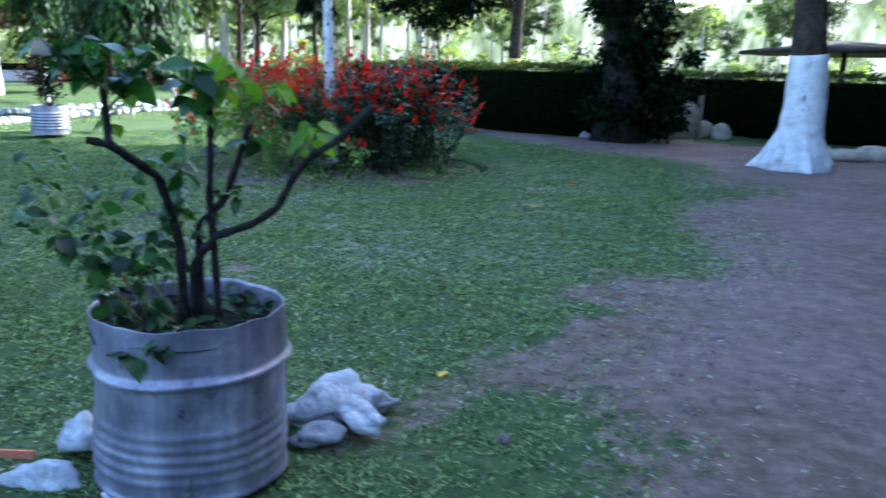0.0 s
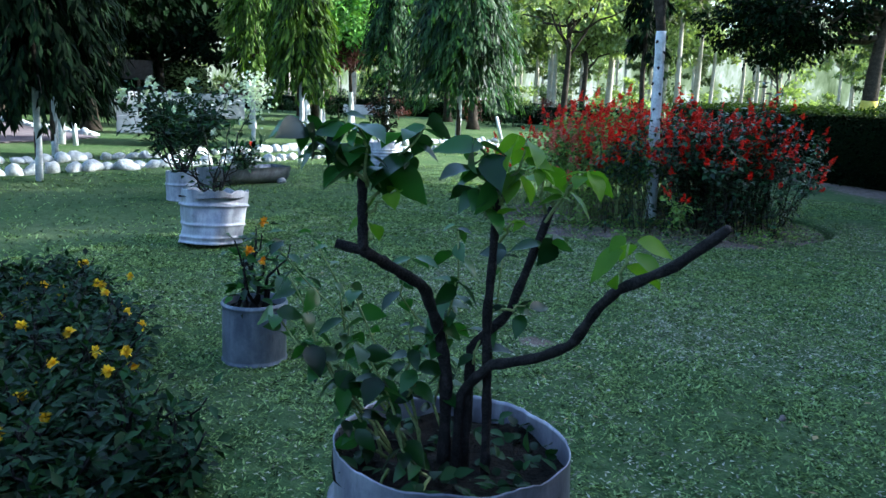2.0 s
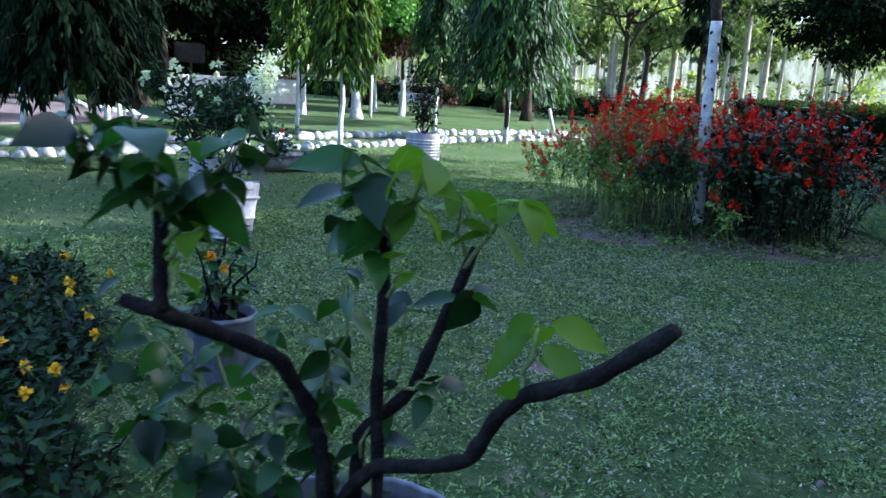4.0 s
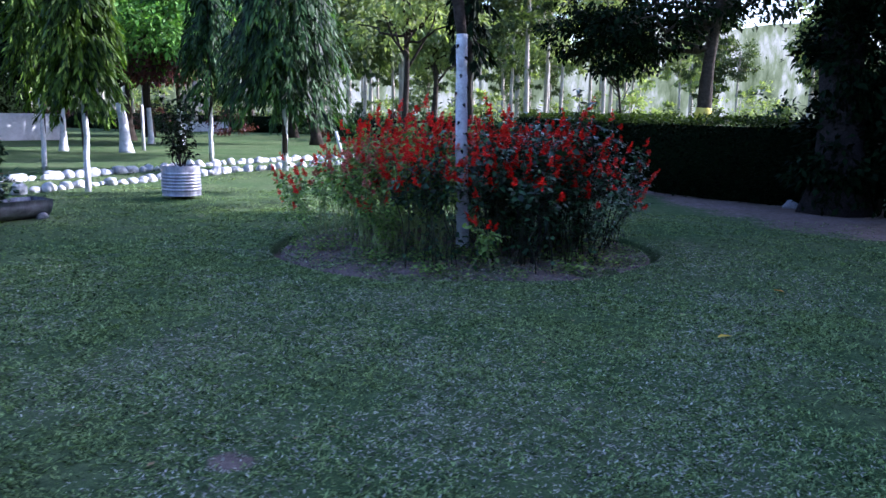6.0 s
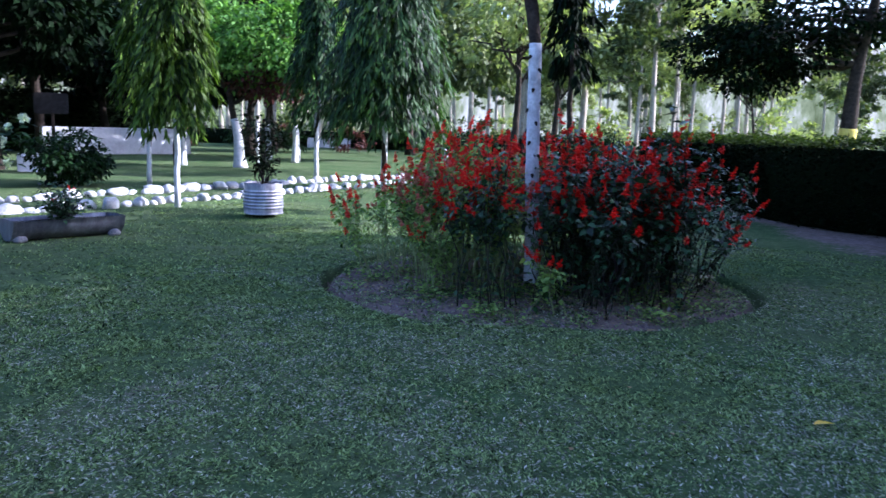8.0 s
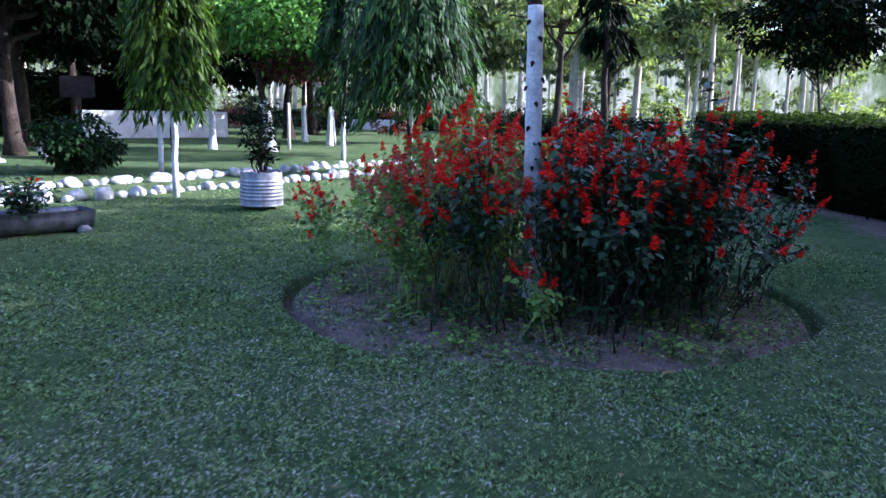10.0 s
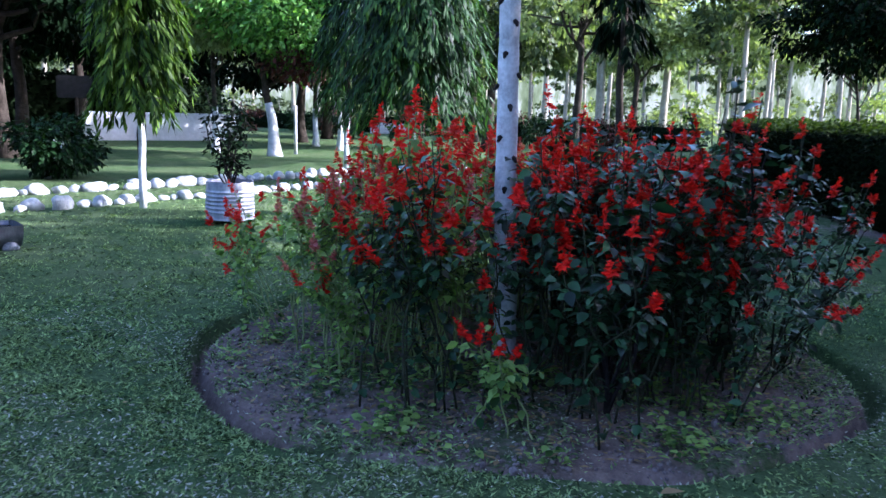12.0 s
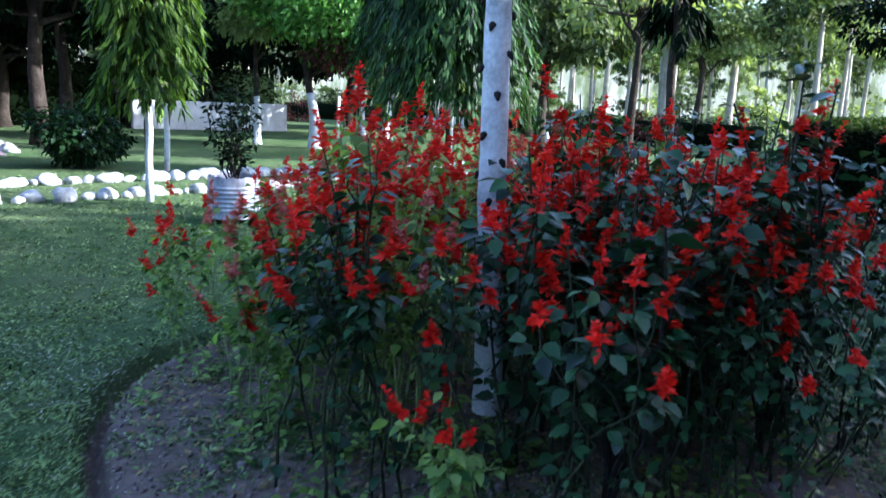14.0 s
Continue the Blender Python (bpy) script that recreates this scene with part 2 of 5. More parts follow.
def tube_arrays(points, radii, sides=7, wobble=0.0, seed=0):
    """A tapering tube along a line of points, closed at both ends, in triangles."""
    pts = np.asarray(points, float)
    r = np.asarray(radii, float)
    g = np.random.default_rng(seed)
    tan = unit(np.gradient(pts, axis=0))
    ref = np.array([0.31, 0.95, 0.05])
    u = unit(np.cross(tan, ref))
    w = np.cross(tan, u)
    a = np.linspace(0, 2 * np.pi, sides, endpoint=False)
    rr = r[:, None] * (1 + wobble * g.uniform(-1, 1, (len(pts), sides)))
    ring = pts[:, None, :] + rr[..., None] * (np.cos(a)[None, :, None] * u[:, None, :] + np.sin(a)[None, :, None] * w[:, None, :])
    v = np.concatenate([ring.reshape(-1, 3), pts[:1], pts[-1:]])
    f = []
    for i in range(len(pts) - 1):
        for j in range(sides):
            k = (j + 1) % sides
            b, c = i * sides, (i + 1) * sides
            f += [[b + j, b + k, c + k], [b + j, c + k, c + j]]
    n0, n1, last = len(v) - 2, len(v) - 1, (len(pts) - 1) * sides
    for j in range(sides):
        k = (j + 1) % sides
        f += [[n0, k, j], [n1, last + j, last + k]]
    return v, np.array(f)


def bent(a, b, n=6, sway=0.1, seed=0):
    """Points from a to b with a gentle random sway."""
    g = np.random.default_rng(seed)
    a, b = np.array(a, float), np.array(b, float)
    t = np.linspace(0, 1, n)[:, None]
    off = g.normal(0, 1, (n, 3)) * sway * np.linalg.norm(b - a) * np.sin(np.pi * t)
    return a + (b - a) * t + off


def empty(name, x, y, z=0.0, rz=0.0):
    e = new(name)
    e.empty_display_size = 0.1
    e.matrix_world = pose(x, y, z, 0, 0, rz)
    return e


# ---- ground ----
BED = (-2.27, 9.92, 2.03)


def value_noise(x, y, scale, seed):
    """Smooth random field over the plan."""
    g = np.random.default_rng(seed)
    n = 256
    tab = g.uniform(0, 1, (n, n))
    u, v = np.asarray(x) / scale, np.asarray(y) / scale
    i, j = np.floor(u).astype(int), np.floor(v).astype(int)
    a, b = u - i, v - j
    a, b = a * a * (3 - 2 * a), b * b * (3 - 2 * b)
    t = lambda p, q: tab[p % n, q % n]
    return (t(i, j) * (1 - a) + t(i + 1, j) * a) * (1 - b) + (t(i, j + 1) * (1 - a) + t(i + 1, j + 1) * a) * b


def bed_radius(x, y):
    ang = np.arctan2(y - BED[1], x - BED[0])
    return np.hypot(x - BED[0], y - BED[1]), BED[2] + 0.05 * np.sin(3 * ang + 1) + 0.03 * np.sin(7 * ang), ang


def bare(x, y):
    """0 on lawn, 1 on bare soil."""
    x, y = np.asarray(x, float), np.asarray(y, float)
    wob = (value_noise(x, y, 1.1, 3) - 0.5) * 1.3 + (value_noise(x, y, 0.35, 4) - 0.5) * 0.7
    edge = np.interp(y, [-4, 1.8, 2.7, 3.9, 6.5, 9.2, 11.8, 12.9, 14.4, 17.0, 19.5, 30.0],
                     [0.2, 0.4, 0.65, 1.4, 1.45, 2.1, 1.8, 1.0, -0.3, -1.9, -3.4, -8.6])
    fade = np.interp(y, [3, 6, 9], [0.7, 1.5, 2.2])
    right = np.clip((x - edge + wob * 0.9) / fade + 0.4 * 0.7 / fade, 0, 1)
    beyond = np.interp(y, [-20, 13, 15, 17, 20, 27, 40], [60, 14, 3.2, 0.2, -2.0, -5.0, -9.0])
    right = np.where(x > beyond + 1.5, 0, right)
    r, rb, ang = bed_radius(x, y)
    disc = np.clip((rb - r + 0.02) / 0.06, 0, 1) * (0.42 + 0.5 * np.clip(value_noise(x, y, 0.5, 8) * 2 - 0.4, 0, 1))
    lane = np.clip(1 - np.abs(x + 11.25) / 0.75, 0, 1) * 0.35
    patch = np.clip((value_noise(x, y, 0.8, 9) - 0.74) * 5, 0, 1) * 0.32
    spot = np.exp(-((x + 1.195) ** 2 + (y - 4.33) ** 2) / 0.012)
    return np.clip(np.maximum.reduce([right, disc, lane, patch, spot * 0.9]), 0, 1)


def ground_height(x, y):
    r, rb, ang = bed_radius(x, y)
    z = (value_noise(x, y, 0.8, 11) - 0.5) * 0.03 + (value_noise(x, y, 0.22, 12) - 0.5) * 0.012
    groove = np.exp(-((r - rb + 0.04) / 0.042) ** 2) * (0.01 + 0.2 * np.clip(-np.cos(ang - 0.25), 0, 1) ** 0.4 + 0.17 * np.clip(np.cos(ang - 0.35), 0, 1) ** 2)
    mound = np.clip((rb - r) / 1.2, 0, 1) * 0.07 - 0.03 * np.clip((rb - r) / 0.05, 0, 1)
    near = np.clip(1 - np.hypot(x, y - 8) / 40, 0, 1)
    return z * near - groove + mound


def axis_steps(lo, hi, fine_lo, fine_hi, step, grow=1.12):
    mid = list(np.arange(fine_lo, fine_hi, step))
    a, s = fine_lo, step
    left = []
    while a > lo:
        s *= grow
        a -= s
        left.append(a)
    b, s = mid[-1], step
    right = []
    while b < hi:
        s *= grow
        b += s
        right.append(b)
    return np.array(left[::-1] + mid + right)


gx, gy = axis_steps(-600, 600, -4.8, 2.6, 0.03), axis_steps(-300, 900, 1.4, 12.2, 0.036)
GX, GY = np.meshgrid(gx, gy, indexing="ij")
gv = np.stack([GX, GY, ground_height(GX, GY)], -1).reshape(-1, 3)
ni, nj = len(gx), len(gy)
gi = (np.arange(ni - 1)[:, None] * nj + np.arange(nj - 1)[None, :]).ravel()
gme = mesh_from("ground", gv, np.stack([gi, gi + nj, gi + nj + 1, gi + 1], 1))
soil_attr = gme.attributes.new("soil", "FLOAT", "POINT")
soil_attr.data.foreach_set("value", bare(GX, GY).ravel().astype(np.float32))

m, nt, b = mat_base("lawn_and_soil")
at = nt.nodes.new("ShaderNodeAttribute")
at.attribute_name = "soil"
big, fine, tiny = noise_fac(nt, 0.7, 4), noise_fac(nt, 9, 5, 0.7), noise_fac(nt, 55, 4, 0.7)
lawn = ramp(nt, ((0.3, (0.005, 0.014, 0.005)), (0.5, (0.042, 0.078, 0.03)), (0.72, (0.19, 0.25, 0.12))), fine)
lawn = mixc(nt, 0.45, lawn, ramp(nt, ((0.35, (0.01, 0.028, 0.008)), (0.65, (0.17, 0.24, 0.09))), tiny))
lawn = mixc(nt, 0.35, lawn, ramp(nt, ((0.35, (0.035, 0.09, 0.028)), (0.65, (0.16, 0.18, 0.1))), big))
soil = ramp(nt, ((0.3, (0.05, 0.037, 0.035)), (0.5, (0.2, 0.138, 0.118)), (0.75, (0.44, 0.33, 0.3))), fine)
soil = mixc(nt, 0.4, soil, ramp(nt, ((0.3, (0.06, 0.045, 0.042)), (0.7, (0.27, 0.21, 0.2))), tiny))
soil = mixc(nt, 0.3, soil, ramp(nt, ((0.4, (0.12, 0.105, 0.06)), (0.6, (0.28, 0.215, 0.21))), big))
add = nt.nodes.new("ShaderNodeMath")
add.operation = "MULTIPLY_ADD"
nt.links.new(fine, add.inputs[0])
add.inputs[1].default_value = 1.2
nt.links.new(at.outputs["Fac"], add.inputs[2])
sub = nt.nodes.new("ShaderNodeMath")
sub.operation = "MULTIPLY"
nt.links.new(add.outputs[0], sub.inputs[0])
sub.inputs[1].default_value = 0.85
edge = ramp(nt, ((0.78, (0, 0, 0)), (0.98, (1, 1, 1))), sub.outputs[0])
nt.links.new(mixc(nt, edge, lawn, soil), b.inputs["Base Color"])
b.inputs["Roughness"].default_value = 1.0
b.inputs["Specular IOR Level"].default_value = 0.04
bumped(nt, b, noise_fac(nt, 38, 6, 0.75), 0.8, 0.03)
ground = place("ground", gme, m, smooth=True)
tagged(ground, "mown green lawn with bare trodden brown soil", "ground", kind="structure")


def scatter(n, x0, x1, y0, y1, keep):
    x, y = rng.uniform(x0, x1, n), rng.uniform(y0, y1, n)
    k = keep(x, y) > rng.uniform(0, 1, n)
    return x[k], y[k]


def blades(x, y, lo, hi, wide, lean=0.8):
    n = len(x)
    p = np.stack([x, y, ground_height(x, y) - 0.004], 1)
    a = rng.uniform(0, 2 * np.pi, n)
    ax = np.stack([np.cos(a) * lean, np.sin(a) * lean, rng.uniform(0.35, 1.1, n)], 1)
    L = rng.uniform(lo, hi, n)
    return leaf_arrays(p, ax, np.tile([0.02, 0.01, 1.0], (n, 1)), L, L * wide, droop=0.3)


def lawn_keep(x, y):
    fade = np.clip((x + 5.5 + 3 * value_noise(x, y, 1.5, 22)) / 2 + 0.3, 0.3, 1)
    thin = 0.16 * np.clip(value_noise(x, y, 0.9, 31) * 3 - 1.2, 0, 1)
    return fade * np.maximum(np.clip(1.05 - bare(x, y) * 1.35, 0, 1) ** 1.5, thin) * (0.22 + 0.78 * np.clip(value_noise(x, y, 0.2, 21) * 1.5 - 0.25, 0, 1)) * np.clip(value_noise(x, y, 0.075, 27) * 2.4 - 0.35, 0.12, 1)


sets = [(700000, -5.5, 2.6, 1.2, 8.2, 0.013, 0.036, 0.26), (230000, -9.5, 2.2, 7.5, 14, 0.016, 0.042, 0.28), (40000, -10, -3, 3.0, 12, 0.03, 0.06, 0.28),
        (26000, -13.6, -9, 6, 20, 0.04, 0.08, 0.3)]
gp = []
for n, x0, x1, y0, y1, lo, hi, wide in sets:
    x, y = scatter(n, x0, x1, y0, y1, lawn_keep)
    gp.append(blades(x, y, lo, hi, wide))
sx, sy = scatter(480000, -5.5, 2.6, 1.2, 11, lambda x, y: np.clip(value_noise(x, y, 0.6, 23) * 1.7 - 0.3, 0, 1) * np.clip(1.1 - np.hypot(x + 1.0, y - 6.8) / 5, 0.15, 1) * np.clip(1.1 - bare(x, y), 0, 1))
straw = place("dry_grass", mesh_from("dry_grass", *blades(sx, sy, 0.012, 0.034, 0.3, 1.2)), M_STRAW)
tagged(straw, "dry straw-coloured blades among the lawn grass", "grass", kind="stuff")
lawn_grass = place("lawn_grass", mesh_from("lawn_grass", *join(gp)), M_GRASS)
tagged(lawn_grass, "short coarse green lawn grass with drier tufts", "grass", kind="stuff")

# fallen leaves on lawn and soil
x, y = scatter(900, -6, 4.5, 1.8, 14, lambda x, y: 0.25 + 0.4 * bare(x, y))
n = len(x)
fa = rng.uniform(0, 2 * np.pi, n)
litter = leaf_arrays(np.stack([x, y, ground_height(x, y) + 0.018], 1), np.stack([np.cos(fa), np.sin(fa), rng.uniform(-0.2, 0.2, n)], 1),
                     np.tile([0.0, 0.1, 1.0], (n, 1)), rng.uniform(0.02, 0.055, n), rng.uniform(0.012, 0.03, n), droop=0.05)
tagged(place("leaf_litter", mesh_from("leaf_litter", *litter), M_DRY), "scattered dry brown fallen leaves", "leaf litter", kind="stuff")


def fallen_leaf(x, y, size, material, label):
    v, f = leaf_arrays([(0, 0, 0.02)], [(1, 0.2, 0.15)], np.array([[0, 0.15, 1.0]]), [size], [size * 0.7], fine=True, droop=0.1)
    ob = place("fallen_leaf", mesh_from("fallen_leaf", v, f), material, label=label)
    ob.matrix_world = pose(x, y, float(ground_height(np.array(x), np.array(y))), 0, 0, rng.uniform(0, 360))
    tagged(ob, category="leaf", group="fallen leaves")


for lx, ly, sz, mt in ((0.55, 7.05, 0.11, M_YELLOW), (-0.7, 8.43, 0.1, M_DRY), (0.36, 2.7, 0.07, M_YELLOW), (-0.3, 9.5, 0.09, M_DRY), (0.9, 8.8, 0.1, M_ORANGE)):
    fallen_leaf(lx, ly, sz, mt, "yellowed fallen leaf lying on the ground")


def stone_mesh(seed, rx, ry, rz, rough=0.22, sub=2):
    bm = bmesh.new()
    bmesh.ops.create_icosphere(bm, subdivisions=sub, radius=1)
    off = Vector((seed * 3.7, seed * 1.9, seed * 0.7))
    for v in bm.verts:
        k = 1 + rough * noise.noise(v.co * 1.1 + off) * 1.6 + rough * 0.5 * noise.noise(v.co * 3 + off)
        v.co = Vector((v.co.x * rx * k, v.co.y * ry * k, max(v.co.z, -0.55) * rz * k))
    me = bpy.data.meshes.new("stone")
    bm.to_mesh(me)
    bm.free()
    me.polygons.foreach_set("use_smooth", [sub > 1] * len(me.polygons))
    return me


# small stones in the bare soil
peb = []
base = bmesh.new()
bmesh.ops.create_icosphere(base, subdivisions=1, radius=1)
bv = np.array([v.co[:] for v in base.verts])
bf = np.array([[v.index for v in f.verts] for f in base.faces])
base.free()
x, y = scatter(5200, 0.2, 5.5, 1.2, 14, lambda x, y: bare(x, y) * np.where(y < 4.6, np.clip(1.6 - np.abs(x - 0.9), 0.15, 1), 0.12))
for px, py in zip(x, y):
    s = rng.uniform(0.004, 0.012) * (2.2 if rng.uniform() > 0.95 else 1)
    peb.append((bv * s * rng.uniform(0.6, 1.3, 3) * rng.uniform(0.8, 1.2, (len(bv), 1)) + [px, py, float(ground_height(np.array(px), np.array(py))) + s * 0.2], bf))
tagged(place("gravel", mesh_from("gravel", *join(peb)), M_CLOD), "loose pebbles and clods in the bare soil", "gravel", kind="stuff")

# paved drive beyond the far trees
dv = np.array([[-15.2, 4, 0.03], [-23, 2, 0.03], [-33, 17, 0.03], [-17.5, 13.2, 0.03]])
bm = bmesh.new()
top = [bm.verts.new(v) for v in dv]
low = [bm.verts.new(v - [0, 0, 0.2]) for v in dv]
bm.faces.new(top)
for i in range(4):
    bm.faces.new((top[i], low[i], low[(i + 1) % 4], top[(i + 1) % 4]))
bmesh.ops.recalc_face_normals(bm, faces=bm.faces)
pm = bpy.data.meshes.new("pavement")
bm.to_mesh(pm)
bm.free()
tagged(place("pavement", pm, M_PAVE), "pale mauve paved drive in shade", "pavement", kind="structure")


# ---- stone borders ----
stones_rough = [stone_mesh(i, 0.18, 0.13, 0.14, 0.38) for i in range(8)]
for me in stones_rough:
    me.materials.append(M_STONE)


def stone_border(path, label):
    e = empty("stone_border", path[0][0], path[0][1])
    tagged(e, label, "stone border", "stone borders")
    pts = np.array(path, float)
    seg = np.hypot(*np.diff(pts, axis=0).T)
    d, total = 0.0, seg.sum()
    cum = np.concatenate([[0], np.cumsum(seg)])
    while d < total:
        x, y = np.interp(d, cum, pts[:, 0]) + rng.normal(0, 0.05), np.interp(d, cum, pts[:, 1])
        s = rng.uniform(0.45, 0.95)
        ob = new("stone", stones_rough[rng.integers(8)])
        ob.parent = e
        ob.matrix_basis = pose(x - path[0][0], y - path[0][1], 0.055 * s, rng.uniform(-8, 8), rng.uniform(-8, 8), rng.uniform(60, 120)) @ Matrix.Diagonal((s * rng.uniform(0.8, 1.3), s, s * rng.uniform(0.75, 1.1), 1))
        d += 0.33 * s + rng.uniform(0, 0.04)


stone_border([(-10.95, 5.5), (-10.8, 8.0), (-10.4, 11.0), (-10.25, 14.0), (-10.35, 16.5), (-10.1, 19.0), (-9.6, 22.0)], "row of whitewashed rounded stones edging the lawn")
stone_border([(-12.5, 7.0), (-12.35, 9.4), (-12.1, 12.2), (-12.0, 14.8), (-12.15, 17.9), (-11.7, 20.8), (-11.0, 24.0)], "row of whitewashed stones along the far side of the path")
stone_border([(-18.2, 13.6), (-22, 14.4), (-28, 16.6)], "row of whitewashed stones beside the paved drive")


# ---- trees ----
def crown_leaves(balls, n, size, seed, flat=0.4, clump=0.35, aspect=0.55, down=0.3):
    """Leaves in clumps within ellipsoids (cx, cy, cz, rx, ry, rz)."""
    g = np.random.default_rng(seed)
    balls = np.array(balls, float)
    vol = balls[:, 3] * balls[:, 4] * balls[:, 5]
    per = max(12, n // 60)
    which = g.choice(len(balls), per, p=vol / vol.sum())
    u = unit(g.normal(0, 1, (per, 3))) * g.uniform(0.45, 1, (per, 1)) ** 0.5
    centre = balls[which, :3] + u * balls[which, 3:]
    k = g.integers(0, per, n)
    spread = clump * balls[which[k], 3:].mean(1, keepdims=True) * 0.55
    p = centre[k] + g.normal(0, 1, (n, 3)) * spread * [1, 1, 0.6]
    ax = unit(p - balls[which[k], :3]) + g.normal(0, 0.7, (n, 3)) + [0, 0, -down]
    up = g.normal(0, flat, (n, 3)) + [0, 0, 1]
    L = size * g.uniform(0.6, 1.3, n)
    return leaf_arrays(p, ax, up, L, L * aspect), centre


def tree(name, label, x, y, height, radius, balls, leaves, size, leaf, bark=None, white=0.0, group="", lean=(0, 0), flare=1.5, paint=None, limbs=7, category="tree", seed=1, second=None, flat=0.4):
    e = empty(name, x, y)
    tagged(e, label, category, group)
    g = np.random.default_rng(seed)
    top = np.array([lean[0], lean[1], height])
    ts = np.linspace(0, 1, 12)
    pts = top * ts[:, None] + np.stack([np.sin(ts * 5 + seed), np.cos(ts * 4 + seed), 0 * ts], 1) * radius * 0.35 * np.sin(np.pi * ts)[:, None]
    rad = radius * (1 - 0.55 * ts) * (1 + (flare - 1) * np.exp(-ts * height / 0.22))
    pts[0, 2] = -0.05
    place("trunk", mesh_from("trunk", *tube_arrays(pts, rad, 12, 0.06, seed)), bark or M_BARK, e, smooth=True)
    if white:
        zz = np.linspace(-0.03, white, 14)
        q = np.stack([np.interp(zz, pts[:, 2], pts[:, i]) for i in range(3)], 1)
        rr = np.interp(zz, pts[:, 2], rad) * 1.06 + 0.004
        place("painted_band", mesh_from("painted_band", *tube_arrays(q, rr, 14, 0.04, seed)), paint or M_LIME, e, "whitewashed lower trunk", smooth=True)
    (v, f), centre = crown_leaves(balls, leaves, size, seed, flat)
    place("crown", mesh_from("crown", v, f), leaf, e)
    lim = []
    for c in centre[g.permutation(len(centre))[:limbs]]:
        h0 = min(height * g.uniform(0.55, 0.97), max(c[2] - 0.3, height * 0.3))
        s = np.array([np.interp(h0, pts[:, 2], pts[:, 0]), np.interp(h0, pts[:, 2], pts[:, 1]), h0])
        r0 = radius * 0.38
        lim.append(tube_arrays(bent(s, c, 6, 0.07, seed + len(lim)), np.linspace(r0, r0 * 0.25, 6), 6))
    for arr in lim:
        place("limb", mesh_from("limb", *arr), bark or M_BARK, e, smooth=True)
    if second:
        sballs, sn, ssize, smat, sname = second
        (v, f), _ = crown_leaves(sballs, sn, ssize, seed + 50)
        place(sname, mesh_from(sname, v, f), smat, e)
    return e


def ashoka(x, y, leaf, r, z0, top, n, seed, label, length=0.2, post=0.035, white=None):
    """Weeping mast tree: slim whitewashed trunk under a hanging column of long leaves."""
    e = empty("weeping_tree", x, y)
    tagged(e, label, "tree", "weeping trees along the path")
    g = np.random.default_rng(seed)
    place("trunk", mesh_from("trunk", *tube_arrays(bent((0, 0, -0.05), (0.05, 0, top * 0.95), 9, 0.006, seed), np.linspace(post * 1.3, post * 0.5, 9), 9)), M_BARK, e, smooth=True)
    w = white or z0 + 0.35
    place("painted_band", mesh_from("painted_band", *tube_arrays(bent((0, 0, -0.03), (0.05 * w / top, 0, w), 6, 0.004, seed), np.linspace(post * 1.5, post * 1.25, 6), 9, 0.05, seed)), M_LIME, e, "whitewashed lower trunk", smooth=True)
    # drooping twigs
    nt_ = n // 45
    h = z0 + 0.25 + (top - z0 - 0.25) * g.uniform(0, 1, nt_) ** 0.9
    a = g.uniform(0, 2 * np.pi, nt_)
    prof = np.interp((h - z0) / (top - z0), [0, 0.12, 0.45, 0.85, 1], [0.85, 1.0, 0.95, 0.5, 0.12])
    reach = r * prof * g.uniform(0.55, 1.08, nt_)
    ps, axs, tw = [], [], []
    for i in range(nt_):
        t = np.linspace(0.12, 1, 45)
        hang = 0.75 * r * g.uniform(0.6, 1.2)
        rr = reach[i] * (1 - (1 - t) ** 1.7)
        pt = np.stack([np.cos(a[i]) * rr, np.sin(a[i]) * rr, h[i] + 0.25 * r * np.sin(t * np.pi * 0.7) - hang * t ** 2.2], 1)
        pt[:, 2] = np.maximum(pt[:, 2], z0 + g.uniform(-0.12, 0.12))
        ps.append(pt + g.normal(0, 0.025 * r, (45, 3)))
        axs.append(np.stack([np.cos(a[i]) * 0.35 + g.normal(0, 0.3, 45), np.sin(a[i]) * 0.35 + g.normal(0, 0.3, 45), -np.ones(45)], 1))
        if i % 6 == 0:
            tw.append(tube_arrays(pt[::9], np.linspace(0.012, 0.004, 5), 4))
    p, ax = np.concatenate(ps), np.concatenate(axs)
    L = length * g.uniform(0.6, 1.25, len(p))
    up = np.stack([p[:, 0], p[:, 1], 0.3 + 0 * L], 1) + g.normal(0, 0.35, (len(p), 3))
    place("crown", mesh_from("crown", *leaf_arrays(p, ax, up, L, L * 0.24, droop=-0.05)), leaf, e)
    tagged(place("twigwork", mesh_from("twigwork", *join(tw)), M_BARK, e), kind="stuff")
    return e


ashoka(-9.75, 12.05, M_ASHOKA_SUNLIT, 0.72, 1.2, 4.6, 11000, 3, "young weeping tree with yellow-green hanging leaves and slim whitewashed trunk")
ashoka(-9.7, 18.0, M_ASHOKA, 1.5, 1.2, 6.4, 24000, 4, "weeping tree with dense blue-green hanging leaves and whitewashed trunk", 0.24, 0.05)
ashoka(-13.2, 19.8, M_ASHOKA, 0.95, 1.4, 5.2, 8000, 5, "weeping tree with grey-green hanging leaves and slim whitewashed trunk", 0.22, 0.045)
ashoka(-13.2, 14.3, M_ASHOKA_SUNLIT, 0.75, 1.35, 4.8, 6500, 6, "young weeping tree with light green leaves and slim whitewashed trunk")
ashoka(-10.0, 6.86, M_SHADED, 1.15, 0.95, 5.5, 20000, 7, "dark weeping tree with whitewashed trunk beside the stone border", 0.22, 0.036)
ashoka(-13.5, 9.4, M_SHADED, 1.3, 1.0, 5.6, 18000, 8, "dark weeping tree with whitewashed trunk in shade", 0.24, 0.045)
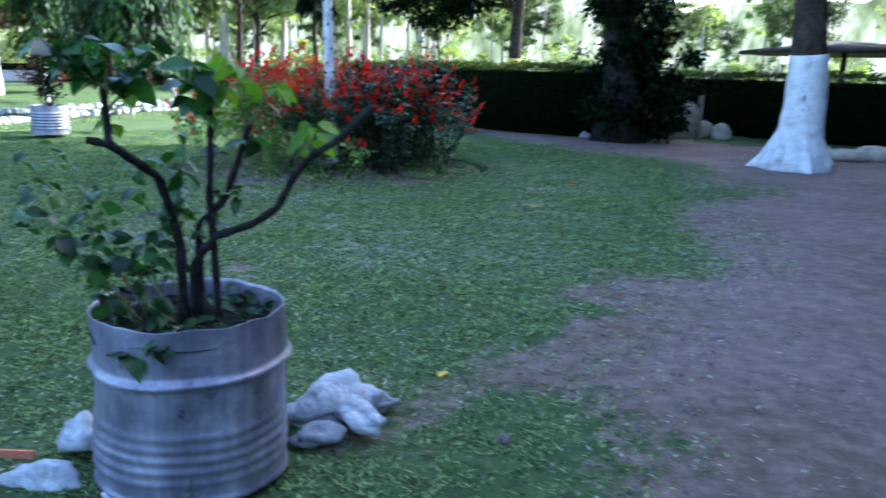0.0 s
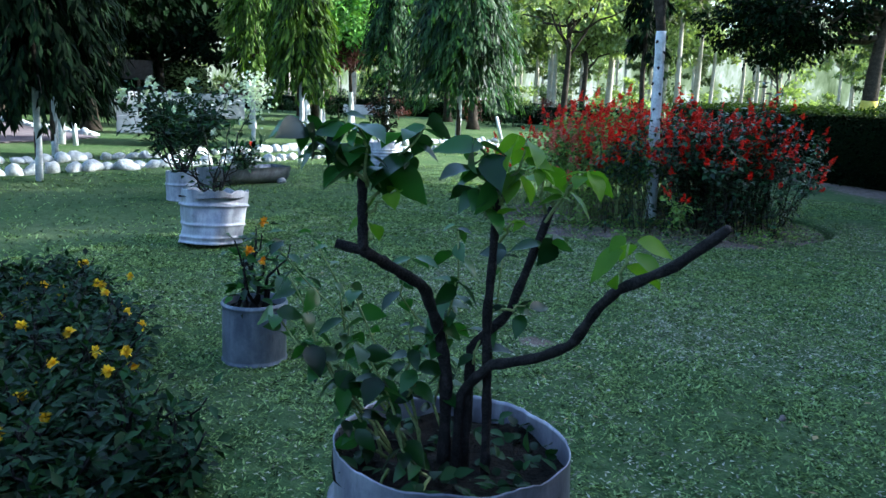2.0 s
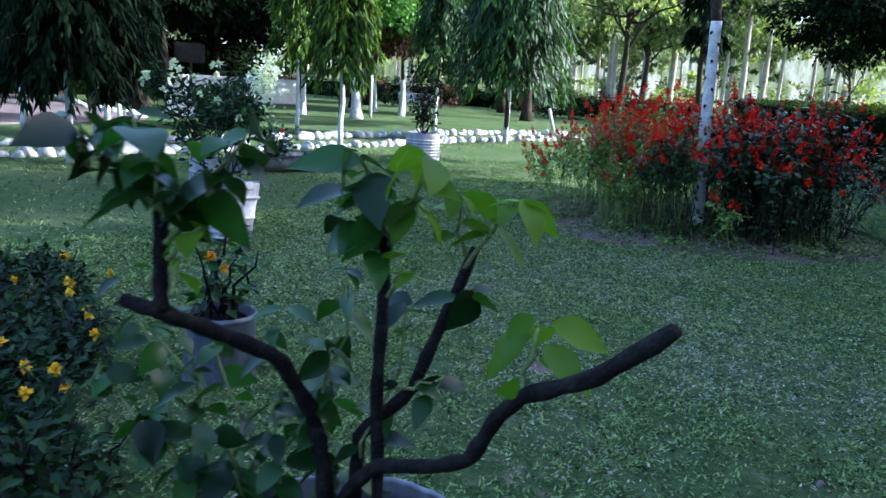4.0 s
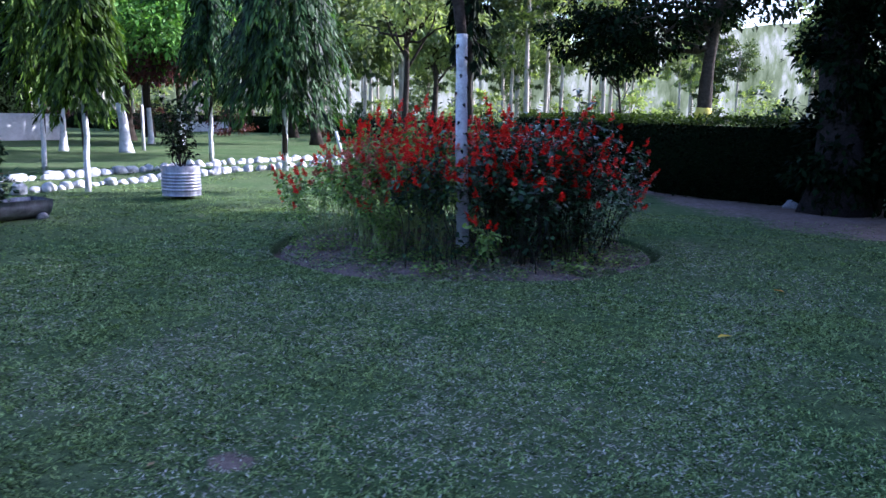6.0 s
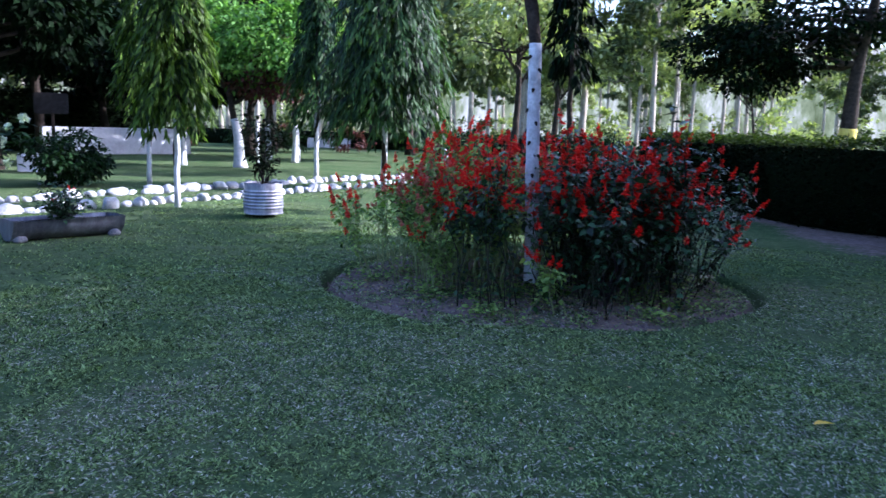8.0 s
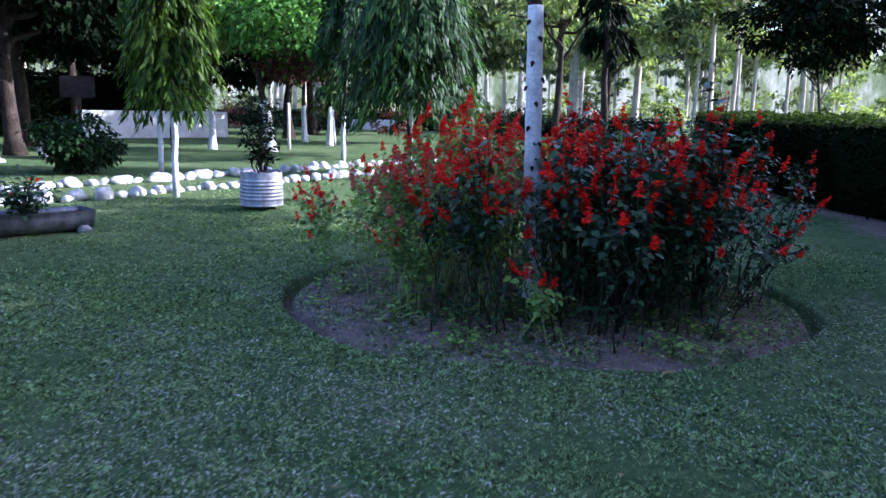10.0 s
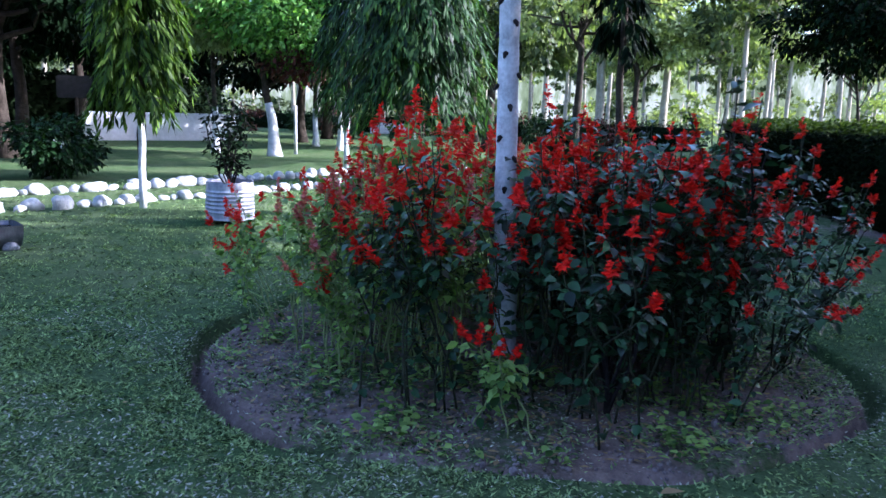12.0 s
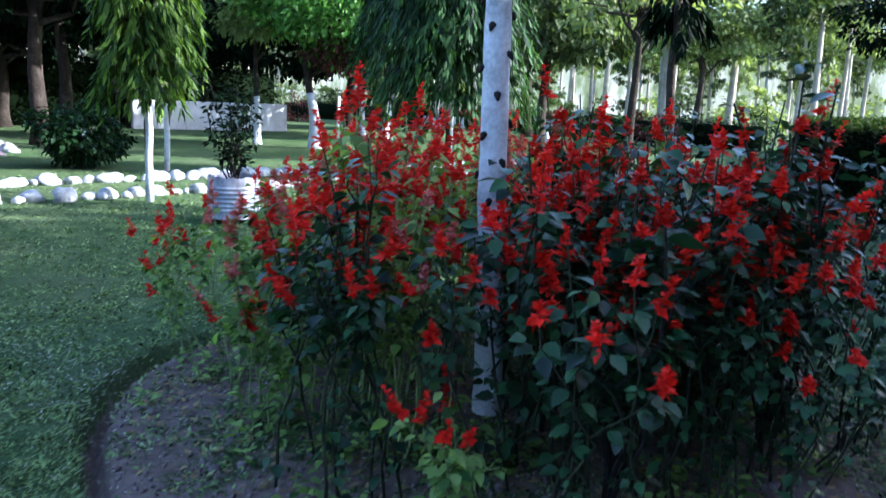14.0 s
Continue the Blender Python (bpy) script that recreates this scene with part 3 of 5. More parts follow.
ashoka(-16.0, 11.2, M_SHADED, 1.3, 1.1, 5.6, 12000, 9, "dark weeping tree with whitewashed trunk beside the drive", 0.26, 0.05)

# slim tree in the round flower bed
bed_tree = empty("slim_tree", -2.15, 9.5)
tagged(bed_tree, "slim tree with whitewashed trunk growing in the round flower bed", "tree")
tp = np.array([(0.05, 0, -0.05), (0.04, 0.0, 0.5), (0.01, 0, 1.1), (0.0, 0, 1.7), (-0.01, 0, 2.2), (-0.05, -0.02, 2.5), (-0.16, -0.05, 3.0), (-0.2, 0.0, 4.2)])
place("trunk", mesh_from("trunk", *tube_arrays(tp, [0.062, 0.058, 0.055, 0.053, 0.052, 0.06, 0.05, 0.03], 12, 0.05)), M_BARK, bed_tree, smooth=True)
zz = np.linspace(-0.02, 2.2, 22)
wq = np.stack([np.interp(zz, tp[:, 2], tp[:, i]) for i in range(3)], 1)
place("painted_band", mesh_from("painted_band", *tube_arrays(wq, np.interp(zz, [0, 2], [0.069, 0.058]) * (1 + 0.03 * np.sin(zz * 19)), 14, 0.035, 2)), M_LIME, bed_tree, "whitewashed knobbly lower trunk", smooth=True)
for i in range(30):
    h, a = 0.45 + i * 0.058, i * 2.4
    c = np.array([np.interp(h, tp[:, 2], tp[:, 0]), 0, h])
    d = np.array([math.cos(a), math.sin(a), 0])
    scar = (tube_arrays([c + d * 0.045 + [0, 0, 0.012], c + d * 0.066 + [0, 0, 0.008], c + d * 0.078 + [0, 0, -0.016]], [0.02, 0.015, 0.006], 6))
    place("branch_scar", mesh_from("branch_scar", *scar), M_BRANCH, bed_tree)

(v, f), cc = crown_leaves([(-0.2, 0.1, 4.6, 1.3, 1.3, 0.9)], 1500, 0.2, 31)
place("crown", mesh_from("crown", v, f), M_SHADED, bed_tree)

ashoka(-4.3, 15.7, M_SHADED, 0.42, 1.75, 5.5, 3200, 10, "narrow dark weeping tree standing behind the flower bed", 0.22, 0.05, 0.6)
tree("slender_tree", "slender branching tree with pale trunk and light foliage", -10.0, 25.5, 4.6, 0.13,
     [(0, 0, 5.2, 1.8, 1.8, 1.2), (-1.2, 0.3, 4.2, 1.2, 1.2, 0.7), (1.3, -0.2, 4.4, 1.2, 1.2, 0.7)], 2600, 0.22, M_WOODS_HAZY, M_BARK, 0, seed=17, limbs=14)

# flowering tree with dark red underside
tree("flowering_tree", "broad green tree with dark red lower leaves and whitewashed trunk", -17.9, 21.7, 2.6, 0.16,
     [(0.6, 0.5, 3.9, 1.9, 1.9, 1.3), (-0.6, -0.3, 4.2, 1.4, 1.4, 1.0), (1.4, 1.2, 4.4, 1.3, 1.3, 1.0)], 9000, 0.2, M_FLOWER_TREE, M_BARK, 1.55, lean=(-0.25, -0.2), seed=12,
     second=([(0.7, 0.6, 2.65, 1.1, 1.1, 0.45)], 1500, 0.18, M_RED_LEAF, "lower_leaves"))
for tx, ty, th in ((-19.9, 21.1, 3.4), (-19.2, 25.8, 3.0), (-21.6, 27.0, 3.2)):
    tree("small_tree", "small tree with whitewashed trunk on the far lawn", tx, ty, th, 0.1, [(0, 0, th + 0.6, 1.2, 1.2, 0.9)], 2200, 0.22, M_WOODS_HAZY, M_BARK, 1.4, "small trees on the far lawn", seed=int(-tx), limbs=4)

# large whitewashed tree and the ivy-clad tree by the hedge
big = tree("large_tree", "massive dark tree with thick whitewashed trunk and root flare", 4.12, 11.7, 5.2, 0.285,
     [(1.5, 1.0, 6.6, 4.2, 4.2, 1.5), (3.5, 3.5, 7.4, 4.0, 4.0, 1.7), (4.5, -1.5, 6.8, 3.6, 3.6, 1.5)], 5500, 0.3, M_SHADED, M_BARK, 1.6, flare=1.75, seed=14, limbs=14, flat=0.25)
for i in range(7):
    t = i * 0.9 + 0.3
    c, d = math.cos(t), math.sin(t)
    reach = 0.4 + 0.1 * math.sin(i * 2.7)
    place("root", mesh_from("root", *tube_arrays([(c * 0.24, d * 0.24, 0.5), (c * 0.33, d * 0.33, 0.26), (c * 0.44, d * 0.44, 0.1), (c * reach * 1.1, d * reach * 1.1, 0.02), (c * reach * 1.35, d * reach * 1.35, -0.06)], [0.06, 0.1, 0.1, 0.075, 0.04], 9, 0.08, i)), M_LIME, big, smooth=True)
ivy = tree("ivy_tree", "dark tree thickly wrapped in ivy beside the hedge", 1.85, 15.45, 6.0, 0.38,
           [(0.5, 0.8, 7.6, 3.8, 3.8, 1.6), (3.6, 2.0, 7.8, 3.2, 3.2, 1.5)], 5000, 0.3, M_SHADED, M_BRANCH, 0, seed=15, limbs=12, flat=0.25,
           second=([(-0.05, -0.15, 0.9, 0.6, 0.5, 0.9), (0.85, -0.1, 1.35, 0.55, 0.5, 0.6), (0.6, -0.1, 0.5, 0.5, 0.45, 0.5), (0.1, -0.15, 2.4, 0.68, 0.55, 1.0), (0.05, -0.15, 3.6, 0.62, 0.55, 1.0)], 12000, 0.13, M_SHADED, "ivy"))




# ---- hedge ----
def hedge(points, width, height, label, density, seed, top_mat=M_HEDGE_SUNLIT, leaf_size=0.075):
    e = empty("hedge", points[0][0], points[0][1])
    tagged(e, label, "hedge")
    g = np.random.default_rng(seed)
    pts = np.array(points, float)
    seg = np.diff(pts, axis=0)
    ln = np.hypot(seg[:, 0], seg[:, 1])
    cum = np.concatenate([[0], np.cumsum(ln)])
    n = int(cum[-1] * density)
    s = g.uniform(0, cum[-1], n)
    k = np.clip(np.searchsorted(cum, s) - 1, 0, len(ln) - 1)
    base = pts[k] + seg[k] * ((s - cum[k]) / ln[k])[:, None]
    nrm = np.stack([-seg[k][:, 1], seg[k][:, 0]], 1) / ln[k][:, None]
    face = g.uniform(0, 1, n)
    side = np.where(face < 0.38, -1, np.where(face < 0.76, 1, g.uniform(-1, 1, n)))
    z = np.where(face < 0.76, g.uniform(0.03, height, n), height) + g.normal(0, 0.035, n) + (value_noise(s, 0 * s, 0.7, seed) - 0.5) * 0.12 * (np.where(face < 0.76, 0, 1))
    off = side * width / 2 + g.normal(0, 0.05, n) + (value_noise(s, z, 0.5, seed + 1) - 0.5) * 0.2
    p = np.stack([base[:, 0] + nrm[:, 0] * off, base[:, 1] + nrm[:, 1] * off, z], 1) - [pts[0][0], pts[0][1], 0]
    ax = np.stack([nrm[:, 0] * np.sign(side), nrm[:, 1] * np.sign(side), 0.3 + 0 * z], 1) + g.normal(0, 0.6, (n, 3))
    L = g.uniform(0.7, 1.35, n) * leaf_size
    up = g.normal(0, 0.4, (n, 3)) + [0, 0, 1]
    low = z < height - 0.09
    # Sides are coloured as if shaded, the top as if sunlit.
    for nm, sel, mt in (("side_leaves", low, M_HEDGE_SHADED), ("top_leaves", ~low, top_mat)):
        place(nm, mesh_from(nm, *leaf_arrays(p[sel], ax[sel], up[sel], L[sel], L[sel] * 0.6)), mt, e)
    core = []
    for i in range(len(pts) - 1):
        a, b_ = pts[i] - pts[0], pts[i + 1] - pts[0]
        nn = np.array([-seg[i][1], seg[i][0]]) / ln[i] * (width / 2 - 0.16)
        q = [(*(a - nn), -0.05), (*(a + nn), -0.05), (*(b_ + nn), -0.05), (*(b_ - nn), -0.05)]
        q += [(x_, y_, height - 0.1) for x_, y_, _ in q]
        core.append((np.array(q), np.array([[0, 1, 5, 4], [1, 2, 6, 5], [2, 3, 7, 6], [3, 0, 4, 7], [4, 5, 6, 7], [3, 2, 1, 0]])))
    # Core takes the shade-coloured leaf tone too, so gaps stay dark.
    place("hedge_core", mesh_from("hedge_core", *join(core)), M_HEDGE_SHADED, e)
    return e


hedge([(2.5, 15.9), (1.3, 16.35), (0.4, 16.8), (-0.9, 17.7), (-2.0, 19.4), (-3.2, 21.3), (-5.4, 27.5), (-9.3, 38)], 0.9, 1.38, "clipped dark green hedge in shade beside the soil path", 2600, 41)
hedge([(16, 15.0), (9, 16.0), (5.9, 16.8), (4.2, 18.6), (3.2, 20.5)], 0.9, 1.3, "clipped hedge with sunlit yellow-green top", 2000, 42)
hedge([(-12, 40), (-26, 45), (-45, 42)], 1.2, 1.1, "low far hedge with dark foliage", 420, 43, M_HEDGE_SHADED)

hedge([(-23, 4), (-27, 10), (-31, 17), (-33, 25), (-37, 34)], 1.6, 2.5, "dense dark shrubbery along the garden edge", 260, 46, M_HEDGE_SHADED, 0.26)

# unseen screens added behind and beside the camera, closing the garden, blocking the sun
hedge([(-34, -2), (-20, -7), (-4, -8), (8, -6)], 2.0, 2.4, "unseen dark screen hedge added to close the garden", 200, 44, M_HEDGE_SHADED, 0.34)
hedge([(8.5, -6), (10.5, 2), (11.8, 9), (13.5, 16), (16, 28)], 2.0, 11.5, "unseen tall dark hedge added to keep the sun off the garden", 300, 45, M_HEDGE_SHADED, 0.34)

# stake and rubble by the hedge gap
stake = place("wooden_stake", mesh_from("wooden_stake", *tube_arrays([(0, 0, -0.1), (0.02, 0, 0.4), (0.04, 0, 0.9)], [0.055, 0.05, 0.045], 8, 0.08)), M_WOOD, label="pale weathered wooden stake standing by the hedge")
stake.matrix_world = pose(3.45, 16.3, 0)
tagged(stake, category="stake")
for i, (rx, ry, sx, sy, sz) in enumerate(((3.1, 17.0, 0.35, 0.22, 0.24), (3.55, 17.05, 0.38, 0.25, 0.27), (4.0, 16.85, 0.3, 0.24, 0.22), (3.3, 17.1, 0.4, 0.25, 0.5), (5.3, 13.3, 0.3, 0.22, 0.14), (5.8, 13.5, 0.34, 0.25, 0.17), (5.1, 13.8, 0.22, 0.2, 0.12))):
    me = stone_mesh(30 + i, sx, sy, sz, 0.3)
    ob = place("boulder", me, M_PALE_BARK, label="rough pale boulder lying beside the hedge")
    ob.matrix_world = pose(rx, ry, sz * 0.4, 0, 0, i * 40)
    tagged(ob, category="boulder", group="boulders by the hedge")
for i, (rx, ry, s) in enumerate(((1.5, 15.75, 0.14), (1.25, 15.85, 0.11))):
    ob = place("rock", stone_mesh(50 + i, s * 1.4, s, s * 0.9, 0.3), M_GREY_STONE, label="grey rock at the foot of the hedge")
    ob.matrix_world = pose(rx, ry, s * 0.35, 0, 0, i * 50)
    tagged(ob, category="rock", group="rocks along the hedge")

# round thatched shelter beyond the hedge
sh = empty("shelter", 8.3, 23.5)
tagged(sh, "round shelter with thin dark thatched roof on a post", "shelter")
rv, rf = [(0, 0, 2.3)], []
for ring, (rr, zz_) in enumerate(((1.2, 2.16), (2.7, 1.98), (2.72, 1.9), (1.2, 2.08))):
    for j in range(28):
        t = 2 * math.pi * j / 28
        rv.append((rr * math.cos(t) * (1 + 0.02 * math.sin(j * 5)), rr * math.sin(t), zz_ + 0.02 * math.sin(j * 3.1)))
for j in range(28):
    k = (j + 1) % 28
    rf.append((0, 1 + j, 1 + k))
    for ring in range(3):
        a, b_ = 1 + ring * 28, 1 + (ring + 1) * 28
        rf += [(a + j, b_ + j, b_ + k), (a + j, b_ + k, a + k)]
place("roof", mesh_from("roof", np.array(rv), np.array(rf)), M_BARK, sh)
place("post", mesh_from("post", *tube_arrays([(0, 0, -0.1), (0, 0, 2.2)], [0.09, 0.08], 9)), M_BARK, sh)

# leafy sapling rising over the hedge
sp = empty("sapling", 0.9, 16.7)
tagged(sp, "leafy sapling rising above the clipped hedge", "sapling")
(v, f), _ = crown_leaves([(0, 0, 1.6, 0.45, 0.35, 0.35)], 160, 0.11, 61)
place("leaves", mesh_from("leaves", v, f), M_BUSH, sp)
place("stem", mesh_from("stem", *join([tube_arrays(bent((0, 0, 0), (q, 0.05, 1.75), 5, 0.04, 70 + int(q * 20)), np.linspace(0.012, 0.004, 5), 5) for q in (-0.25, 0, 0.3)])), M_STEM, sp)


# ---- far trees ----
ft = tree("far_tree", "tall dark tree with yellow-banded trunk on the sunny field", -2.4, 46, 9, 0.42,
          [(-3.2, -0.5, 6.0, 3.0, 2.5, 1.3), (-1.0, 0, 7.5, 3.2, 3.0, 1.6), (2.5, 0, 8.2, 3.0, 3.0, 1.6), (-5.6, -0.5, 7.6, 2.4, 2.2, 1.3)], 7000, 0.34, M_SHADED, M_BARK, 1.95, lean=(0.9, 0), paint=M_YELLOW_BAND, seed=71, limbs=12)
tree("forked_tree", "small dark forked tree standing on the sunny field", -6.1, 45.5, 3.6, 0.09, [(-0.6, 0, 5.0, 2.4, 1.8, 1.5), (-2.6, 0, 5.6, 2.0, 1.6, 1.2)], 3800, 0.3, M_SHADED, M_BARK, 0, lean=(-0.6, 0), seed=72, limbs=8)

kinds = []
for i in range(5):
    h = (11, 13, 9, 12, 10)[i]
    balls = [(0.0, 0, h * 0.95, 2.2, 2.2, 1.8), (1.4, 0.4, h * 0.72, 1.7, 1.7, 1.1), (-1.5, -0.3, h * 0.62, 1.7, 1.7, 1.1), (0.5, 0.3, h * 0.5, 1.2, 1.2, 0.7)]
    kinds.append(tree("woodland_tree", "tall slender woodland tree with pale trunk and light foliage", -40 + i * 9.0, 70 + i * 2, h, 0.2, balls, 2400, 0.42, (M_WOODS_HAZY, M_WOODS_HAZY, M_WOODS_DARK, M_WOODS_HAZY, M_WOODS_DARK)[i], M_PALE_BARK, 0, "woodland trees", seed=80 + i, limbs=9))
spots = []
g = np.random.default_rng(5)
for i in range(150):
    a = radians(g.uniform(-62, 34))
    d = g.uniform(50, 140)
    x, y = d * math.sin(a), d * math.cos(a)
    if a > radians(-9) and d < 85:
        continue
    spots.append((x, y))
for i, (x, y) in enumerate(spots):
    s = g.uniform(0.8, 1.25)
    copy_thing(kinds[i % 5], pose(x, y, 0, 0, 0, g.uniform(0, 360)) @ Matrix.Diagonal((s, s, s, 1)))

# dark and bright broad trees behind the far lawn
for i, (x, y, h, mt, n, lab) in enumerate((
        (-24.5, 17.5, 4.2, M_SHADED, 5200, "large dark broad-leaved tree behind the drive"), (-29, 22, 4.8, M_SHADED, 5200, "large dark broad-leaved tree behind the white wall"),
        (-27, 33, 4.5, M_WOODS_HAZY, 5000, "broad dark tree behind the far lawn"), (-22, 38, 5.0, M_WOODS_DARK, 5000, "broad shaded tree behind the far lawn"),
        (-36, 30, 5.0, M_SHADED, 5000, "large dark tree at the edge of the garden"),
        (-19, 50, 5.5, M_WOODS_HAZY, 5000, "broad light green tree beyond the far lawn"), (-31, 47, 5.0, M_WOODS_HAZY, 5000, "broad light green tree behind the low white block"),
        (-20.5, 9.5, 3.4, M_SHADED, 6000, "large dark tree over the paved drive"), (-31, 26.5, 3.6, M_SHADED, 6000, "large dark tree with low foliage behind the wall"),
        (-20.6, 15.2, 4.8, M_SHADED, 5000, "dark tree with low foliage beside the far lawn"), (-24.5, 29, 3.8, M_SHADED, 6000, "dark tree behind the flowering tree"), (-16.5, 31, 4.2, M_WOODS_DARK, 5000, "shaded tree behind the weeping trees"),
        (-29.5, 17.6, 3.7, M_SHADED, 7000, "dark tree with low foliage at the garden edge"), (-35, 19, 3.8, M_SHADED, 7000, "dark spreading tree at the garden edge"),
        (-33, 12, 4.6, M_SHADED, 5200, "large dark tree beside the paved drive"))):
    r = 2.6
    tree("broad_tree", lab, x, y, h, 0.22, [(0, 0, h + 1.2, r, r, 1.9), (r * 0.6, r * 0.3, h, r * 0.7, r * 0.7, 1.2), (-r * 0.6, -r * 0.3, h - 0.3, r * 0.7, r * 0.7, 1.2)], n, 0.34, mt, M_BARK, 0, "broad trees", seed=100 + i, limbs=9)
for i in range(16):
    x, y = -36 + i * 1.7 + g.normal(0, 0.5), 36 + 3 * math.sin(i) + i * 0.3
    e = empty("shrub", x, y)
    tagged(e, "low dark rounded shrub behind the far lawn", "shrub", "shrubs behind the far lawn")
    (v, f), _ = crown_leaves([(0, 0, 0.7, 1.1, 0.9, 0.7)], 700, 0.16, 200 + i)
    place("leaves", mesh_from("leaves", v, f), M_BUSH if i % 3 else M_RED_LEAF, e)
    place("stem", mesh_from("stem", *tube_arrays([(0, 0, -0.05), (0, 0, 0.8)], [0.04, 0.02], 5)), M_BARK, e)

# light undergrowth at the foot of the woods
for i in range(46):
    a, d = radians(-58 + i * 2.0 + g.normal(0, 0.8)), g.uniform(62, 100)
    w = g.uniform(1.8, 3.4)
    e = empty("undergrowth", d * math.sin(a), d * math.cos(a))
    tagged(e, "pale green undergrowth at the foot of the woods", "shrub", "undergrowth of the woods")
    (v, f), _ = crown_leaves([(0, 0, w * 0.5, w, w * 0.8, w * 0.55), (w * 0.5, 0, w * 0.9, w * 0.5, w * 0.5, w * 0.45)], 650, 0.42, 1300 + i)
    place("leaves", mesh_from("leaves", v, f), M_WOODS_HAZY if i % 3 else M_WOODS_DARK, e)
    place("stem", mesh_from("stem", *tube_arrays([(0, 0, -0.05), (0.1, 0, w)], [0.07, 0.03], 5)), M_PALE_BARK, e)

# distance: glowing sheet far away, with sunlit haze, woods and sky painted in
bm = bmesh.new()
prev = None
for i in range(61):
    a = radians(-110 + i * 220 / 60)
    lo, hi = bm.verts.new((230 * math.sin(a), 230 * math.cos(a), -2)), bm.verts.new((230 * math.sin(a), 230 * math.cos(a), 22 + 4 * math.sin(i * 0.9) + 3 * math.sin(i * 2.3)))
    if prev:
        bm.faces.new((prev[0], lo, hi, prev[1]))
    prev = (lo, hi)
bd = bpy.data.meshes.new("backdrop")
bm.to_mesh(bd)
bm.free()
m, nt, b = mat_base("glowing_hazy_woods")
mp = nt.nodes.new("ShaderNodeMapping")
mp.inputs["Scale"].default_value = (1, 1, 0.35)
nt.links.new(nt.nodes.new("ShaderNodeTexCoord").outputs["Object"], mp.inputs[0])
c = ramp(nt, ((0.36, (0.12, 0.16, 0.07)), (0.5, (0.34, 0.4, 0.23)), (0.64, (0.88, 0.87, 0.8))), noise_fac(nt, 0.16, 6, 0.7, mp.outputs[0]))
# The sheet glows by itself; haze and sunlight are in the ramp's colours.
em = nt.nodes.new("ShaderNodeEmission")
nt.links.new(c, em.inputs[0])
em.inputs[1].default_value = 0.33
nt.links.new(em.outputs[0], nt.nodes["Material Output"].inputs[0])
tagged(place("backdrop", bd, m), "glowing sheet with hazy sunlit woods painted on, in the distance", "backdrop", kind="structure")


# ---- walls and blocks on the far lawn ----
def block(name, label, category, x, y, w, d, h, rz, material):
    bm = bmesh.new()
    bmesh.ops.create_cube(bm, size=1)
    for v in bm.verts:
        v.co = Vector((v.co.x * w, v.co.y * d, (v.co.z + 0.5) * h - 0.02))
    bmesh.ops.bevel(bm, geom=bm.edges[:], offset=0.03, segments=2, affect="EDGES")
    me = bpy.data.meshes.new(name)
    bm.to_mesh(me)
    bm.free()
    ob = place(name, me, material, label=label)
    ob.matrix_world = pose(x, y, 0, 0, 0, rz)
    return tagged(ob, category=category)


block("garden_wall", "low whitewashed garden wall on the far lawn", "wall", -27.6, 24.6, 6.0, 0.3, 1.1, 72, M_PLASTER)
block("white_block", "low whitewashed masonry block on the far lawn", "block", -31.4, 43, 2.7, 0.6, 0.62, 40, M_PLASTER)
block("white_block", "small whitewashed block beside the drive", "block", -19.3, 15.6, 0.8, 0.5, 0.5, 55, M_PLASTER)
sg = empty("sign_board", -21.5, 17.6)
tagged(sg, "small black board on a dark post", "sign")
bq = block("board", "", "", 0, 0, 0.95, 0.05, 0.62, 50, M_BLACK)
bq.parent = sg
bq.matrix_basis = pose(0, 0, 1.55, 0, 0, 50)
place("post", mesh_from("post", *tube_arrays([(0, 0.04, -0.1), (0, 0.04, 2.1)], [0.05, 0.05], 8)), M_BARK, sg)
# stakes and leaning boards among the far trees
for x, y, hh, ln in ((-18.3, 22.9, 1.5, 0), (-12.1, 25.2, 0.75, 0.25), (-19.4, 26.3, 1.3, 0.1), (-15.5, 11.2, 1.1, 0.1), (-14.2, 8.4, 1.0, 0.0)):
    ob = place("garden_post", mesh_from("garden_post", *tube_arrays([(0, 0, -0.1), (-ln, 0, hh)], [0.06, 0.05], 8, 0.05)), M_LIME, label="whitewashed wooden post in the grass")
    ob.matrix_world = pose(x, y, 0)
    tagged(ob, category="post", group="whitewashed posts")

# rounded citrus bush beyond the path
cb = empty("citrus_bush", -14.6, 13.25)
tagged(cb, "rounded dark green citrus bush with whitewashed stem", "bush")
(v, f), _ = crown_leaves([(0, 0, 0.75, 0.7, 0.7, 0.55), (0.1, 0.3, 0.5, 0.6, 0.6, 0.4)], 3400, 0.12, 301)
place("leaves", mesh_from("leaves", v, f), M_BUSH, cb)
place("stem", mesh_from("stem", *tube_arrays([(-0.1, 0, -0.05), (-0.1, 0, 0.7)], [0.07, 0.04], 8)), M_LIME, cb, "whitewashed stem")


